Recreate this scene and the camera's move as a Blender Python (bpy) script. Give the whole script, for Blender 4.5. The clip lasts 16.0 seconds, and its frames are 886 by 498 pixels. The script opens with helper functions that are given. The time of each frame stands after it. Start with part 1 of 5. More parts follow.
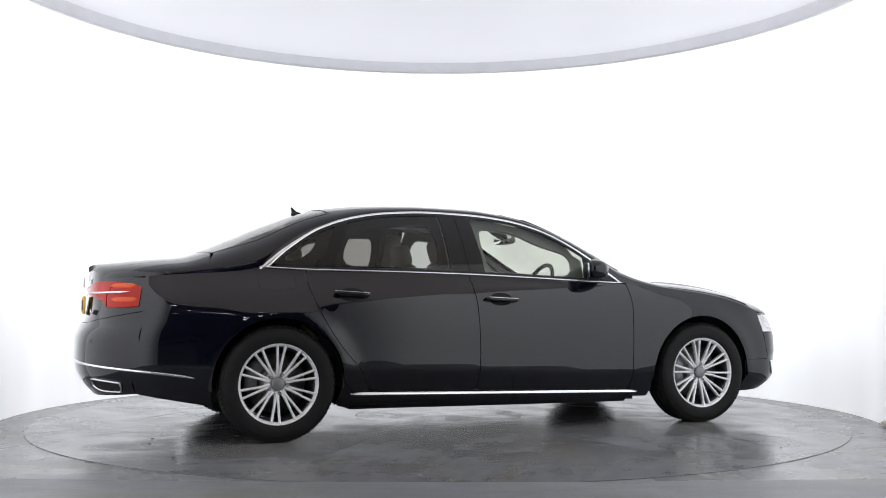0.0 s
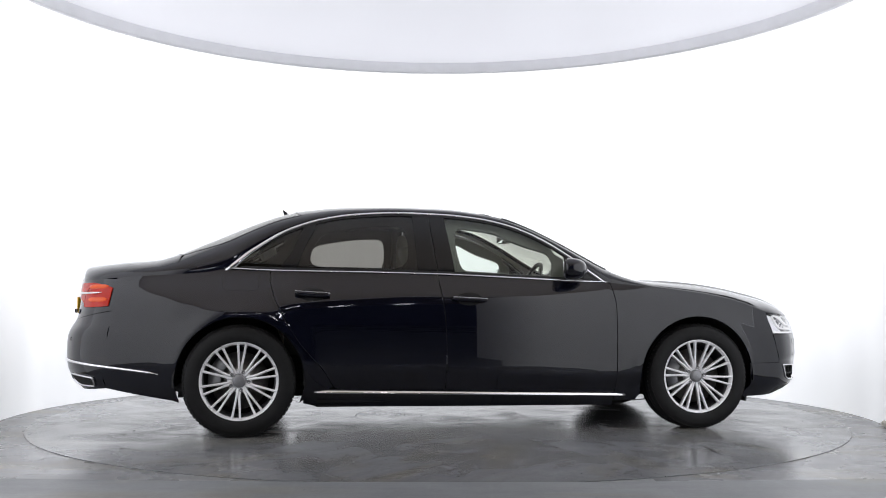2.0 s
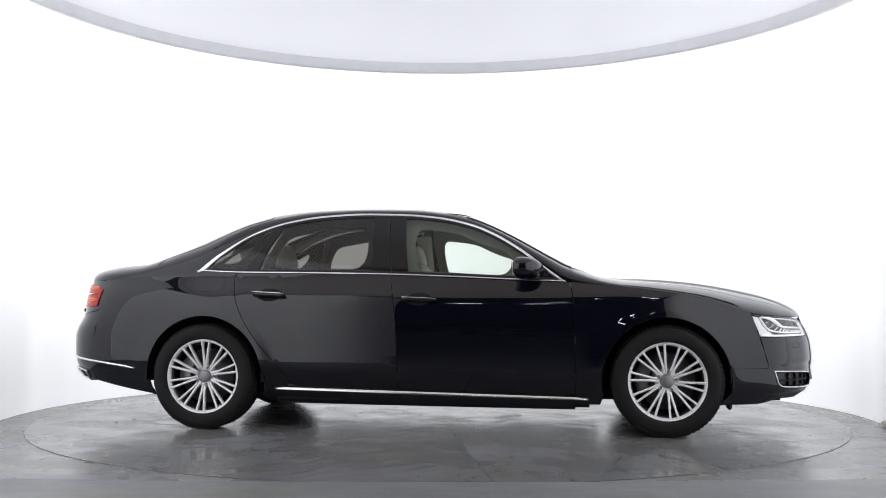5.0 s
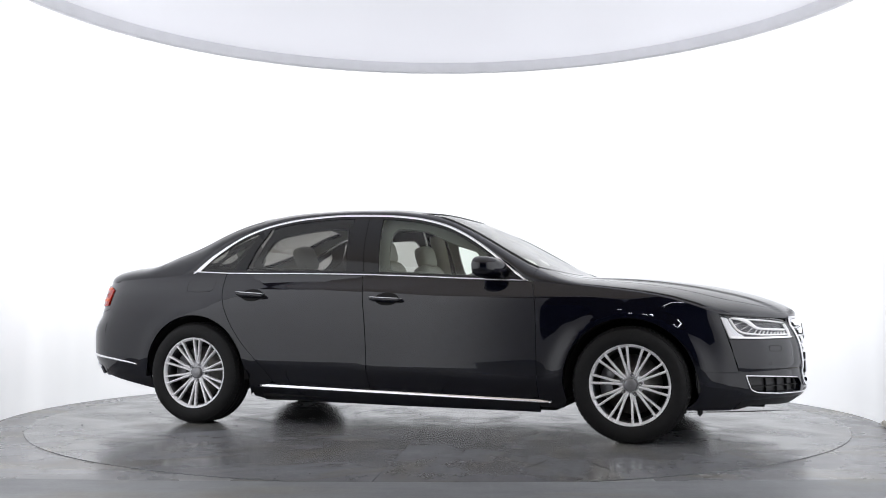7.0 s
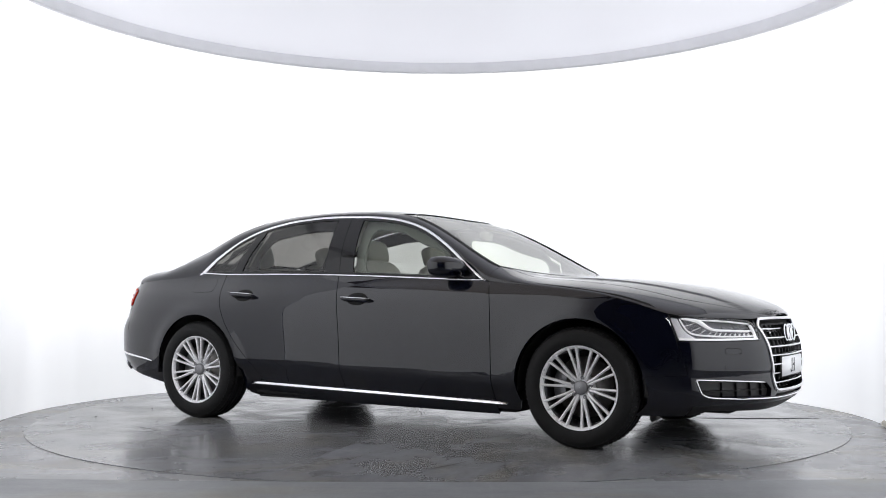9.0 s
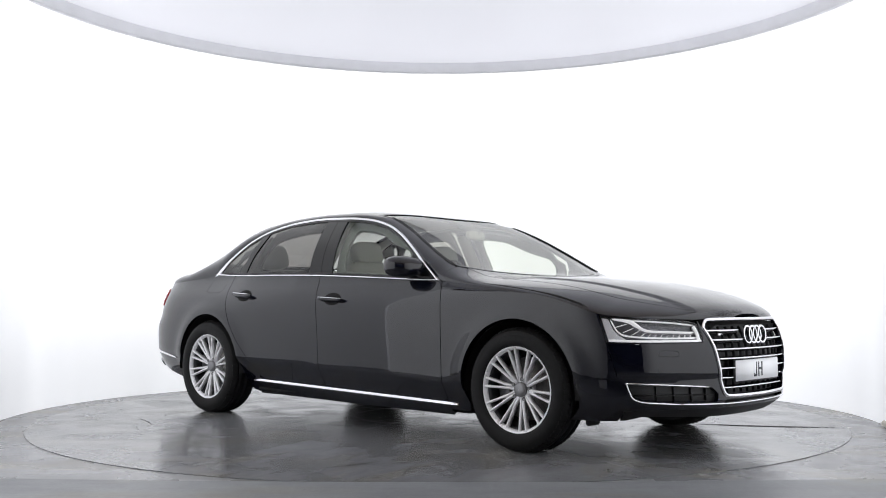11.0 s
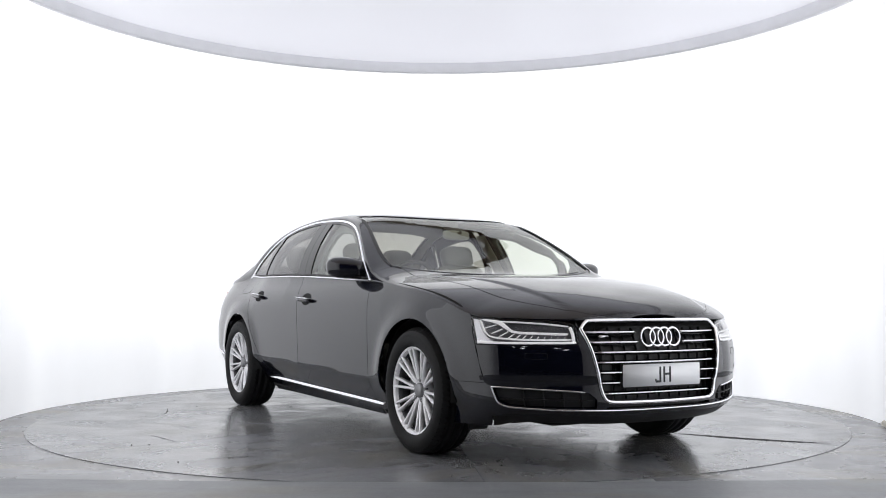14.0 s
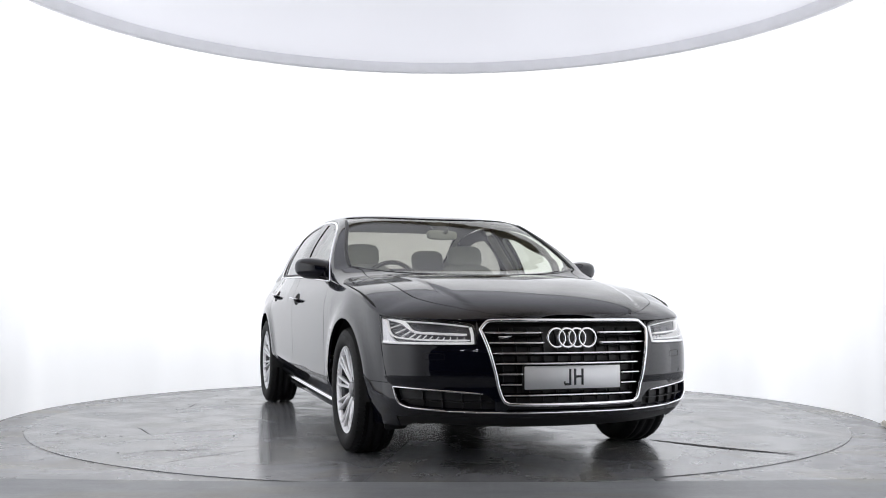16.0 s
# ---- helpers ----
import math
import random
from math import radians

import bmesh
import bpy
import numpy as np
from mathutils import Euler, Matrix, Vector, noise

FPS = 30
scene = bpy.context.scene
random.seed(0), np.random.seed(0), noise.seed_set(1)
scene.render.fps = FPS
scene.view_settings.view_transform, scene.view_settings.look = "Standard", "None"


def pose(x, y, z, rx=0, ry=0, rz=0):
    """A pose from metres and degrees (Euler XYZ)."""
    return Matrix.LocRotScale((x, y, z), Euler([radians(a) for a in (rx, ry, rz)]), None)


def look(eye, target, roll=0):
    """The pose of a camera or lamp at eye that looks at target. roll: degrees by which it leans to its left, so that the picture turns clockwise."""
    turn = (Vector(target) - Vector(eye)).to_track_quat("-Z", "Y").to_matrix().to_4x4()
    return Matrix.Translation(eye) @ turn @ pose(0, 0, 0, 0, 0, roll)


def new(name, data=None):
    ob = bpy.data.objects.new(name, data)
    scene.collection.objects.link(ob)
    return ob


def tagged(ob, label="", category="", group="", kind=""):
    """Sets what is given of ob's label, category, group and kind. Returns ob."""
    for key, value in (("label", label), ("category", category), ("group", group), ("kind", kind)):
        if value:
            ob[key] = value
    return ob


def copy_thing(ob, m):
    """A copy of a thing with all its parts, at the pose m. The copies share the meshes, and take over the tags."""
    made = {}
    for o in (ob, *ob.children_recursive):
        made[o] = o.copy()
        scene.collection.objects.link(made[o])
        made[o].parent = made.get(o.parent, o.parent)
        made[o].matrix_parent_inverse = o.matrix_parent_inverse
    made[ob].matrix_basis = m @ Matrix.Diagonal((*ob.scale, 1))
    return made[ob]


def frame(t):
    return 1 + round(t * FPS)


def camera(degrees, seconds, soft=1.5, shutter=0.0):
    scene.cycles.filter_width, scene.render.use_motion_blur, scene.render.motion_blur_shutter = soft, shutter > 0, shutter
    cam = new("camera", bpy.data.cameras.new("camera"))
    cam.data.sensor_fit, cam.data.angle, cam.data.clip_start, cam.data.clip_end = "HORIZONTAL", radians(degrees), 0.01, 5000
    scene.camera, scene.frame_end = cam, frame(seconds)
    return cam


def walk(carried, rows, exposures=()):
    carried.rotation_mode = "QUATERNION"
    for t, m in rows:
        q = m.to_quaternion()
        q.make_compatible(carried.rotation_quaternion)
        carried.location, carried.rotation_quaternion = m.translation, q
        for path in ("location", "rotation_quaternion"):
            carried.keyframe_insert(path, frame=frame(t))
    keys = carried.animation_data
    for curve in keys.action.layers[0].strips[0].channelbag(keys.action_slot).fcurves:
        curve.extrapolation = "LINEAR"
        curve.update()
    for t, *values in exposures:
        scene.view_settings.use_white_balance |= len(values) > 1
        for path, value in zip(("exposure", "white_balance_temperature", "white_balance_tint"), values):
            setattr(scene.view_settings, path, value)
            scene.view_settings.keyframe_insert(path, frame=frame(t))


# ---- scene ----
cam = camera(47.87, 16.0, soft=1.0)
EYE = Vector((0.0, -7.447, 0.829))
PITCH, YAW = radians(3.089), radians(0.242)
AIM = EYE + Vector((math.sin(YAW) * math.cos(PITCH), math.cos(YAW) * math.cos(PITCH), math.sin(PITCH)))
walk(cam, [(0.0, look(EYE, AIM, 0.084)), (16.0, look(EYE, AIM, 0.084))])


def heading(t):
    """Turn of the table in degrees: steady."""
    return 20.904 - 5.8013 * t


# ---- light ----
world = bpy.data.worlds.new("world")
scene.world = world
world.use_nodes = True
world.node_tree.nodes["Background"].inputs[0].default_value = (0.55, 0.65, 1.0, 1)
world.node_tree.nodes["Background"].inputs[1].default_value = 0.02
scene.view_settings.exposure = 0.0


# ---- materials ----
def mat(name, color, rough=0.5, metal=0.0, coat=0.0, spec=0.5, var=0.0, scale=8.0, bump=0.0, bscale=60.0, emit=0.0, rvar=0.0, ecolor=None):
    """A principled material with grain: colour and roughness wander by var and rvar, bump in metres."""
    m = bpy.data.materials.new(name)
    m.use_nodes = True
    nt = m.node_tree
    b = nt.nodes["Principled BSDF"]
    b.inputs["Base Color"].default_value = (*color, 1)
    b.inputs["Roughness"].default_value = rough
    b.inputs["Metallic"].default_value = metal
    b.inputs["Coat Weight"].default_value = coat
    b.inputs["Coat Roughness"].default_value = 0.02
    b.inputs["Specular IOR Level"].default_value = spec
    if emit:
        b.inputs["Emission Color"].default_value = (*(ecolor or color), 1)
        b.inputs["Emission Strength"].default_value = emit
    tc = nt.nodes.new("ShaderNodeTexCoord")
    if var or rvar:
        n = nt.nodes.new("ShaderNodeTexNoise")
        n.inputs["Scale"].default_value = scale
        n.inputs["Detail"].default_value = 8
        nt.links.new(tc.outputs["Object"], n.inputs["Vector"])
        if var:
            r = nt.nodes.new("ShaderNodeMapRange")
            r.inputs["From Min"].default_value, r.inputs["From Max"].default_value = 0.3, 0.7
            r.inputs["To Min"].default_value, r.inputs["To Max"].default_value = 1 - var, 1 + var
            nt.links.new(n.outputs["Fac"], r.inputs["Value"])
            x = nt.nodes.new("ShaderNodeVectorMath")
            x.operation = "MULTIPLY"
            x.inputs[0].default_value = color
            nt.links.new(r.outputs[0], x.inputs[1])
            nt.links.new(x.outputs[0], b.inputs["Base Color"])
        if rvar:
            r = nt.nodes.new("ShaderNodeMapRange")
            r.inputs["From Min"].default_value, r.inputs["From Max"].default_value = 0.3, 0.7
            r.inputs["To Min"].default_value, r.inputs["To Max"].default_value = rough - rvar, rough + rvar
            nt.links.new(n.outputs["Fac"], r.inputs["Value"])
            nt.links.new(r.outputs[0], b.inputs["Roughness"])
    if bump:
        n = nt.nodes.new("ShaderNodeTexNoise")
        n.inputs["Scale"].default_value = bscale
        n.inputs["Detail"].default_value = 6
        nt.links.new(tc.outputs["Object"], n.inputs["Vector"])
        bp = nt.nodes.new("ShaderNodeBump")
        bp.inputs["Distance"].default_value = bump
        nt.links.new(n.outputs["Fac"], bp.inputs["Height"])
        nt.links.new(bp.outputs[0], b.inputs["Normal"])
    return m


def glass(name, tint, gloss=0.05):
    """Thin pane: tinted see-through with a real mirror gloss."""
    m = bpy.data.materials.new(name)
    m.use_nodes = True
    nt = m.node_tree
    nt.nodes.clear()
    out = nt.nodes.new("ShaderNodeOutputMaterial")
    tr = nt.nodes.new("ShaderNodeBsdfTransparent")
    tr.inputs[0].default_value = (*tint, 1)
    gl = nt.nodes.new("ShaderNodeBsdfGlossy")
    gl.inputs["Roughness"].default_value = 0.01
    lw = nt.nodes.new("ShaderNodeLayerWeight")
    lw.inputs[0].default_value = 0.5
    pw = nt.nodes.new("ShaderNodeMath")
    pw.operation = "POWER"
    pw.inputs[1].default_value = 4.0
    nt.links.new(lw.outputs["Facing"], pw.inputs[0])
    fr = nt.nodes.new("ShaderNodeMath")
    fr.operation = "MULTIPLY_ADD"
    fr.inputs[1].default_value, fr.inputs[2].default_value = 0.92, gloss
    nt.links.new(pw.outputs[0], fr.inputs[0])
    mx = nt.nodes.new("ShaderNodeMixShader")
    nt.links.new(fr.outputs[0], mx.inputs[0])
    nt.links.new(tr.outputs[0], mx.inputs[1])
    nt.links.new(gl.outputs[0], mx.inputs[2])
    nt.links.new(mx.outputs[0], out.inputs[0])
    return m


def concrete(name, tone, rough, stain, pieces=False):
    """Sealed grey concrete: clouds, streaks, scuffs, fine pits."""
    m = mat(name, tone, rough=rough)
    nt = m.node_tree
    b = nt.nodes["Principled BSDF"]
    b.inputs["Specular IOR Level"].default_value = 0.5
    tc = nt.nodes.new("ShaderNodeTexCoord")

    def noise_tex(scale, detail, stretch=(1, 1, 1), turn=0.0):
        mp = nt.nodes.new("ShaderNodeMapping")
        mp.inputs["Scale"].default_value = stretch
        mp.inputs["Rotation"].default_value = (0, 0, turn)
        n = nt.nodes.new("ShaderNodeTexNoise")
        n.inputs["Scale"].default_value = scale
        n.inputs["Detail"].default_value = detail
        n.inputs["Distortion"].default_value = 0.6
        nt.links.new(tc.outputs["Object"], mp.inputs[0])
        nt.links.new(mp.outputs[0], n.inputs["Vector"])
        return n.outputs["Fac"]

    def rng(src, a, z, lo, hi):
        r = nt.nodes.new("ShaderNodeMapRange")
        for k, v in zip(("From Min", "From Max", "To Min", "To Max"), (a, z, lo, hi)):
            r.inputs[k].default_value = v
        nt.links.new(src, r.inputs["Value"])
        return r.outputs[0]

    def times(p, q):
        x = nt.nodes.new("ShaderNodeMath")
        x.operation = "MULTIPLY"
        nt.links.new(p, x.inputs[0])
        nt.links.new(q, x.inputs[1])
        return x.outputs[0]
    clouds = rng(noise_tex(0.9, 6), 0.32, 0.68, 1 - stain, 1 + stain)
    streak = times(rng(noise_tex(2.4, 8, (1, 5, 1), 0.5), 0.4, 0.75, 1 + stain * 0.4, 1 - stain * 0.7), rng(noise_tex(3.1, 10, (7, 1, 1), 0.3), 0.55, 0.8, 1.0, 1 + stain * 0.8))
    fine = rng(noise_tex(45, 4), 0.3, 0.7, 0.93, 1.07)
    pits = rng(noise_tex(16, 3), 0.73, 0.77, 1.0, 0.80)
    f = times(times(clouds, streak), times(fine, pits))
    if pieces:
        oi = nt.nodes.new("ShaderNodeObjectInfo")
        f = times(f, rng(oi.outputs["Random"], 0.0, 1.0, 0.90, 1.10))
    x = nt.nodes.new("ShaderNodeVectorMath")
    x.operation = "MULTIPLY"
    x.inputs[0].default_value = tone
    nt.links.new(f, x.inputs[1])
    # brown streaks drawn out along one way
    brown_streak = noise_tex(1.1, 7, (1, 2.6, 1), 0.9)
    cb = nt.nodes.new("ShaderNodeCombineXYZ")
    nt.links.new(rng(brown_streak, 0.50, 0.72, 1.0, 1.05), cb.inputs[0])
    nt.links.new(rng(brown_streak, 0.50, 0.72, 1.0, 0.97), cb.inputs[1])
    nt.links.new(rng(brown_streak, 0.50, 0.72, 1.04, 0.80), cb.inputs[2])
    y = nt.nodes.new("ShaderNodeVectorMath")
    y.operation = "MULTIPLY"
    nt.links.new(x.outputs[0], y.inputs[0])
    nt.links.new(cb.outputs[0], y.inputs[1])
    nt.links.new(y.outputs[0], b.inputs["Base Color"])
    nt.links.new(rng(noise_tex(3.0, 8), 0.3, 0.7, rough - 0.05, rough + 0.08), b.inputs["Roughness"])
    bp = nt.nodes.new("ShaderNodeBump")
    bp.inputs["Distance"].default_value = 0.0004
    bp.inputs["Strength"].default_value = 0.25
    nt.links.new(noise_tex(14, 6), bp.inputs["Height"])
    nt.links.new(bp.outputs[0], b.inputs["Normal"])
    return m


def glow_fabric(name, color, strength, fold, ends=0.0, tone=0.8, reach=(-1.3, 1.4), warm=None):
    """Backlit stretched fabric: it gives off light, a little uneven, with faint upright folds painted into the
    emission.
    """
    m = mat(name, (tone, tone, tone * 1.03), rough=0.9, spec=0.1)
    nt = m.node_tree
    b = nt.nodes["Principled BSDF"]
    tc = nt.nodes.new("ShaderNodeTexCoord")
    mp = nt.nodes.new("ShaderNodeMapping")
    mp.inputs["Scale"].default_value = (1, 1, 0.12)
    n = nt.nodes.new("ShaderNodeTexNoise")
    n.inputs["Scale"].default_value = 2.0
    n.inputs["Detail"].default_value = 3
    nt.links.new(tc.outputs["Object"], mp.inputs[0])
    nt.links.new(mp.outputs[0], n.inputs["Vector"])
    r = nt.nodes.new("ShaderNodeMapRange")
    for k, v in zip(("From Min", "From Max", "To Min", "To Max"), (0.3, 0.7, strength * (1 - fold), strength * (1 + fold))):
        r.inputs[k].default_value = v
    nt.links.new(n.outputs["Fac"], r.inputs["Value"])
    b.inputs["Emission Color"].default_value = (*color, 1)
    # brightness painted into the emission: dimmer towards open ends and foot, brighter at the head
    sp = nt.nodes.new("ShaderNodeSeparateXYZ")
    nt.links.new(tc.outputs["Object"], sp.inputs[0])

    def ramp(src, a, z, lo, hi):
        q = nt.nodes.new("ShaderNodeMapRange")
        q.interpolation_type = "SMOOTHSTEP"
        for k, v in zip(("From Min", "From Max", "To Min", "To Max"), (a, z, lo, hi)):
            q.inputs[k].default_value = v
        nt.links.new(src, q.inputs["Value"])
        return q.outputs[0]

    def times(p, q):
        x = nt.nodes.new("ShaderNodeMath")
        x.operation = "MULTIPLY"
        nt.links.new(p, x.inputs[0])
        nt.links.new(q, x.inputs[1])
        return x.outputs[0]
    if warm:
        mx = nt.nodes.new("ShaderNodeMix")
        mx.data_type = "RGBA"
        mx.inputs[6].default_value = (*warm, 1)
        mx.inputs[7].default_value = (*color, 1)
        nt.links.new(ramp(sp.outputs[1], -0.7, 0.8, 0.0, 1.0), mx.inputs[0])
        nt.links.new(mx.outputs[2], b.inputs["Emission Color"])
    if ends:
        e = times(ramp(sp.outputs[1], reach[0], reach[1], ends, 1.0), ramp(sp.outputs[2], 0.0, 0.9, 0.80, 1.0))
        # wall head brightened for a whiter reflection on the bonnet
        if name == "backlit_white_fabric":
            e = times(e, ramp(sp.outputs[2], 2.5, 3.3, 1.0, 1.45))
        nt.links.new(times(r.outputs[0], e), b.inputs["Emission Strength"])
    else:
        nt.links.new(r.outputs[0], b.inputs["Emission Strength"])
    return m


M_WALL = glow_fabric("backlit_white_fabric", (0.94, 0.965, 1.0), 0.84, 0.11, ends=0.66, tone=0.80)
# unseen wings fade outwards in emission, so reflections in the paint end softly
M_WING = glow_fabric("backlit_wing_fabric", (0.95, 0.97, 1.0), 1.00, 0.05, ends=0.04, tone=0.80, reach=(-4.35, -3.25))
M_DIFF = glow_fabric("lamp_diffuser", (0.90, 0.91, 1.0), 0.55, 0.06, tone=0.6, warm=(0.64, 0.54, 0.44))
M_RIM = mat("white_lacquer", (0.90, 0.90, 0.93), rough=0.35, var=0.03)
M_TABLE = concrete("sealed_concrete", (0.212, 0.217, 0.222), 0.19, 0.15, pieces=True)
M_FLOOR = concrete("worn_concrete", (0.220, 0.224, 0.228), 0.26, 0.20)
M_APRON = concrete("painted_floor", (0.20, 0.21, 0.215), 0.42, 0.14)
M_DARK = mat("dark_room_paint", (0.11, 0.13, 0.21), rough=0.8, var=0.2)
M_CEIL = mat("brown_ceiling_paint", (0.26, 0.185, 0.125), rough=0.8, var=0.2)
M_SEAM = mat("seam_dirt", (0.03, 0.03, 0.03), rough=0.9, var=0.3)
M_TUBE = mat("tube_lamp", (0.92, 0.95, 1), emit=36.0)
M_SKIRT = mat("beige_skirting", (0.66, 0.63, 0.55), rough=0.6, var=0.1)


# ---- building helpers ----
def part(name, bm, material, parent=None, label="", smooth=True):
    me = bpy.data.meshes.new(name)
    bm.to_mesh(me)
    bm.free()
    me.materials.append(material)
    if smooth:
        me.polygons.foreach_set("use_smooth", [True] * len(me.polygons))
    ob = new(name, me)
    ob.parent = parent
    if label:
        tagged(ob, label)
    return ob


def mesh_part(name, verts, faces, material, parent=None, label="", normals=None, smooth=True):
    me = bpy.data.meshes.new(name)
    me.from_pydata(verts, [], faces)
    me.materials.append(material)
    if smooth:
        me.polygons.foreach_set("use_smooth", [True] * len(me.polygons))
    if normals is not None:
        me.normals_split_custom_set_from_vertices(normals)
    me.update()
    ob = new(name, me)
    ob.parent = parent
    if label:
        tagged(ob, label)
    return ob


def empty(name):
    return new(name)


def box(bm, cx, cy, cz, sx, sy, sz, bevel=0.0, m=None, seg=2):
    """A bevelled box into bm."""
    r = bmesh.ops.create_cube(bm, size=1.0)
    vs = r["verts"]
    bmesh.ops.scale(bm, vec=(sx, sy, sz), verts=vs)
    if bevel:
        es = list({e for v in vs for e in v.link_edges})
        vs = list({v for f in bmesh.ops.bevel(bm, geom=es, offset=bevel, segments=seg, affect="EDGES")["faces"] for v in f.verts} | {v for v in vs if v.is_valid})
    mt = Matrix.Translation((cx, cy, cz)) @ (m or Matrix())
    bmesh.ops.transform(bm, matrix=mt, verts=[v for v in vs if v.is_valid])


def lathe(bm, profile, seg=48, axis="Z", a0=0.0, a1=2 * math.pi, m=None):
    """Turn (r, h) points round an axis: Z, or Y for wheels."""
    full = abs(a1 - a0 - 2 * math.pi) < 1e-6
    n = seg if full else seg + 1
    rings = []
    for r, h in profile:
        ring = []
        for i in range(n):
            a = a0 + (a1 - a0) * i / seg
            c = (r * math.cos(a), r * math.sin(a), h) if axis == "Z" else (r * math.cos(a), h, r * math.sin(a))
            v = Vector(c)
            ring.append(bm.verts.new(m @ v if m else v))
        rings.append(ring)
    for p, q in zip(rings, rings[1:]):
        for i in range(n if full else n - 1):
            j = (i + 1) % n
            try:
                bm.faces.new((p[i], p[j], q[j], q[i]))
            except ValueError:
                pass
    return rings


# ---- the booth ----
WALL_R = 3.10
WING = math.atan2(-1.2, 2.858)


def booth():
    # curved backlit wall, 6 cm thick, open towards the camera
    a0, a1 = WING, math.pi - WING
    bm = bmesh.new()
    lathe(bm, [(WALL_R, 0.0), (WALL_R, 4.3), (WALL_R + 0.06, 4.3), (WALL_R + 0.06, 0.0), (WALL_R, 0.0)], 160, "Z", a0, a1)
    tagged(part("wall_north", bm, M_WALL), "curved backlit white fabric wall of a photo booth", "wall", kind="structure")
    # straight wings run on towards the camera, outside its view
    for s, nm in ((1, "wall_east"), (-1, "wall_west")):
        p0 = Vector((2.87 * s, -1.215, 0))
        p1 = Vector((1.476, -4.293, 0)) if s > 0 else Vector((-1.427, -4.43, 0))
        d = (p1 - p0).normalized()
        n = Vector((-d.y, d.x, 0)) * (0.06 * s)
        bm = bmesh.new()
        lo = [bm.verts.new(p) for p in (p0, p1, p1 + n, p0 + n)]
        hi = [bm.verts.new(p.co + Vector((0, 0, 2.72))) for p in lo]
        for i in range(4):
            j = (i + 1) % 4
            bm.faces.new((lo[i], lo[j], hi[j], hi[i]))
        bm.faces.new(hi)
        bmesh.ops.recalc_face_normals(bm, faces=bm.faces)
        tagged(part(nm, bm, M_WING, smooth=False), "straight backlit white fabric wing wall", "wall", kind="structure")
    # skirting where wall meets floor, on the sides only
    for k, (b0, b1) in enumerate(((WING, WING + 0.20), (math.pi - WING - 0.20, math.pi - WING))):
        bm = bmesh.new()
        lathe(bm, [(WALL_R - 0.022, 0.0), (WALL_R - 0.022, 0.022), (WALL_R - 0.012, 0.034), (WALL_R - 0.002, 0.036), (WALL_R - 0.002, 0.0)], 24, "Z", b0, b1)
        tagged(part("baseboard", bm, M_SKIRT), "low beige skirting at the foot of the white wall", "baseboard", kind="structure")
    # ground: one sheet, a ring round the table and on out to the dark room
    bm = bmesh.new()
    lathe(bm, [(2.8345, -0.004), (2.9, -0.004), (3.2, -0.004), (6, -0.004), (22.0, -0.004)], 96)
    tagged(part("floor", bm, M_FLOOR, smooth=False), "worn grey concrete floor round the turntable", "floor", kind="structure")
    bm = bmesh.new()
    lathe(bm, [(2.82, -0.06), (2.86, -0.06), (2.86, -0.006), (2.8345, -0.006)], 96)
    tagged(part("trim", bm, M_FLOOR), "dark gap round the turntable", "gap", kind="structure")
    # apron in front of the booth
    bm = bmesh.new()
    n = 40
    top = []
    for i in range(n + 1):
        x = -4.0 + 8.0 * i / n
        top.append((x, -2.795 + 0.022 * x * x))
    f = [bm.verts.new((x, y, 0.004)) for x, y in top]
    g = [bm.verts.new((x, -7.9, 0.004)) for x, y in top]
    e = [bm.verts.new((x, y, -0.01)) for x, y in top]
    for i in range(n):
        bm.faces.new((g[i], g[i + 1], f[i + 1], f[i]))
        bm.faces.new((f[i], f[i + 1], e[i + 1], e[i]))
    tagged(part("pavement", bm, M_APRON, smooth=False), "smooth blue-grey painted floor before the booth", "floor", kind="structure")
    # round lamp overhead
    lamp = empty("ceiling_light")
    lamp.location = (0, -1.71, 2.8)
    tagged(lamp, "large round white softbox lamp hung over the turntable", "ceiling lamp")
    R = 2.79
    bm = bmesh.new()
    lathe(bm, [(R - 0.05, 0.11), (R - 0.05, 0.012), (R - 0.042, 0.0), (R - 0.008, 0.0), (R, 0.012), (R, 0.15), (R - 0.015, 0.165), (R - 0.3, 0.18), (0.01, 0.19)], 160)
    part("frame", bm, M_RIM, lamp, "white lacquered round rim")
    bm = bmesh.new()
    lathe(bm, [(R - 0.049, 0.088), (R - 0.4, 0.090), (1.0, 0.092), (0.01, 0.092)], 128)
    part("diffuser", bm, M_DIFF, lamp, "glowing white fabric diffuser")
    for i in range(4):
        a = math.pi / 4 + i * math.pi / 2
        bm = bmesh.new()
        lathe(bm, [(0.006, 0.17), (0.006, 2.2)], 8, m=Matrix.Translation((1.9 * math.cos(a), 1.9 * math.sin(a), 0)))
        part("cable", bm, M_RIM, lamp)
    # dark hall that closes the place
    bm = bmesh.new()
    box(bm, 0, -5.0, 2.48, 18, 22, 5.0)
    for fc in list(bm.faces):
        if fc.calc_center_median().z < 0.2 or fc.calc_center_median().z > 4.9:
            bm.faces.remove(fc)
    bmesh.ops.reverse_faces(bm, faces=bm.faces)
    tagged(part("wall_south", bm, M_DARK, smooth=False), "dark painted hall walls behind the camera", "wall", kind="structure")
    bm = bmesh.new()
    box(bm, 0, -5.0, 5.03, 18, 22, 0.1)
    tagged(part("ceiling", bm, M_CEIL, smooth=False), "dark brown hall ceiling", "ceiling", kind="structure")
    tube = empty("tube_lamp")
    tagged(tube, "bright white strip lamp under the dark hall ceiling", "lamp", group="strip lamps of the hall")
    tube.location = (-1.2, -6.3, 4.2)
    bm = bmesh.new()
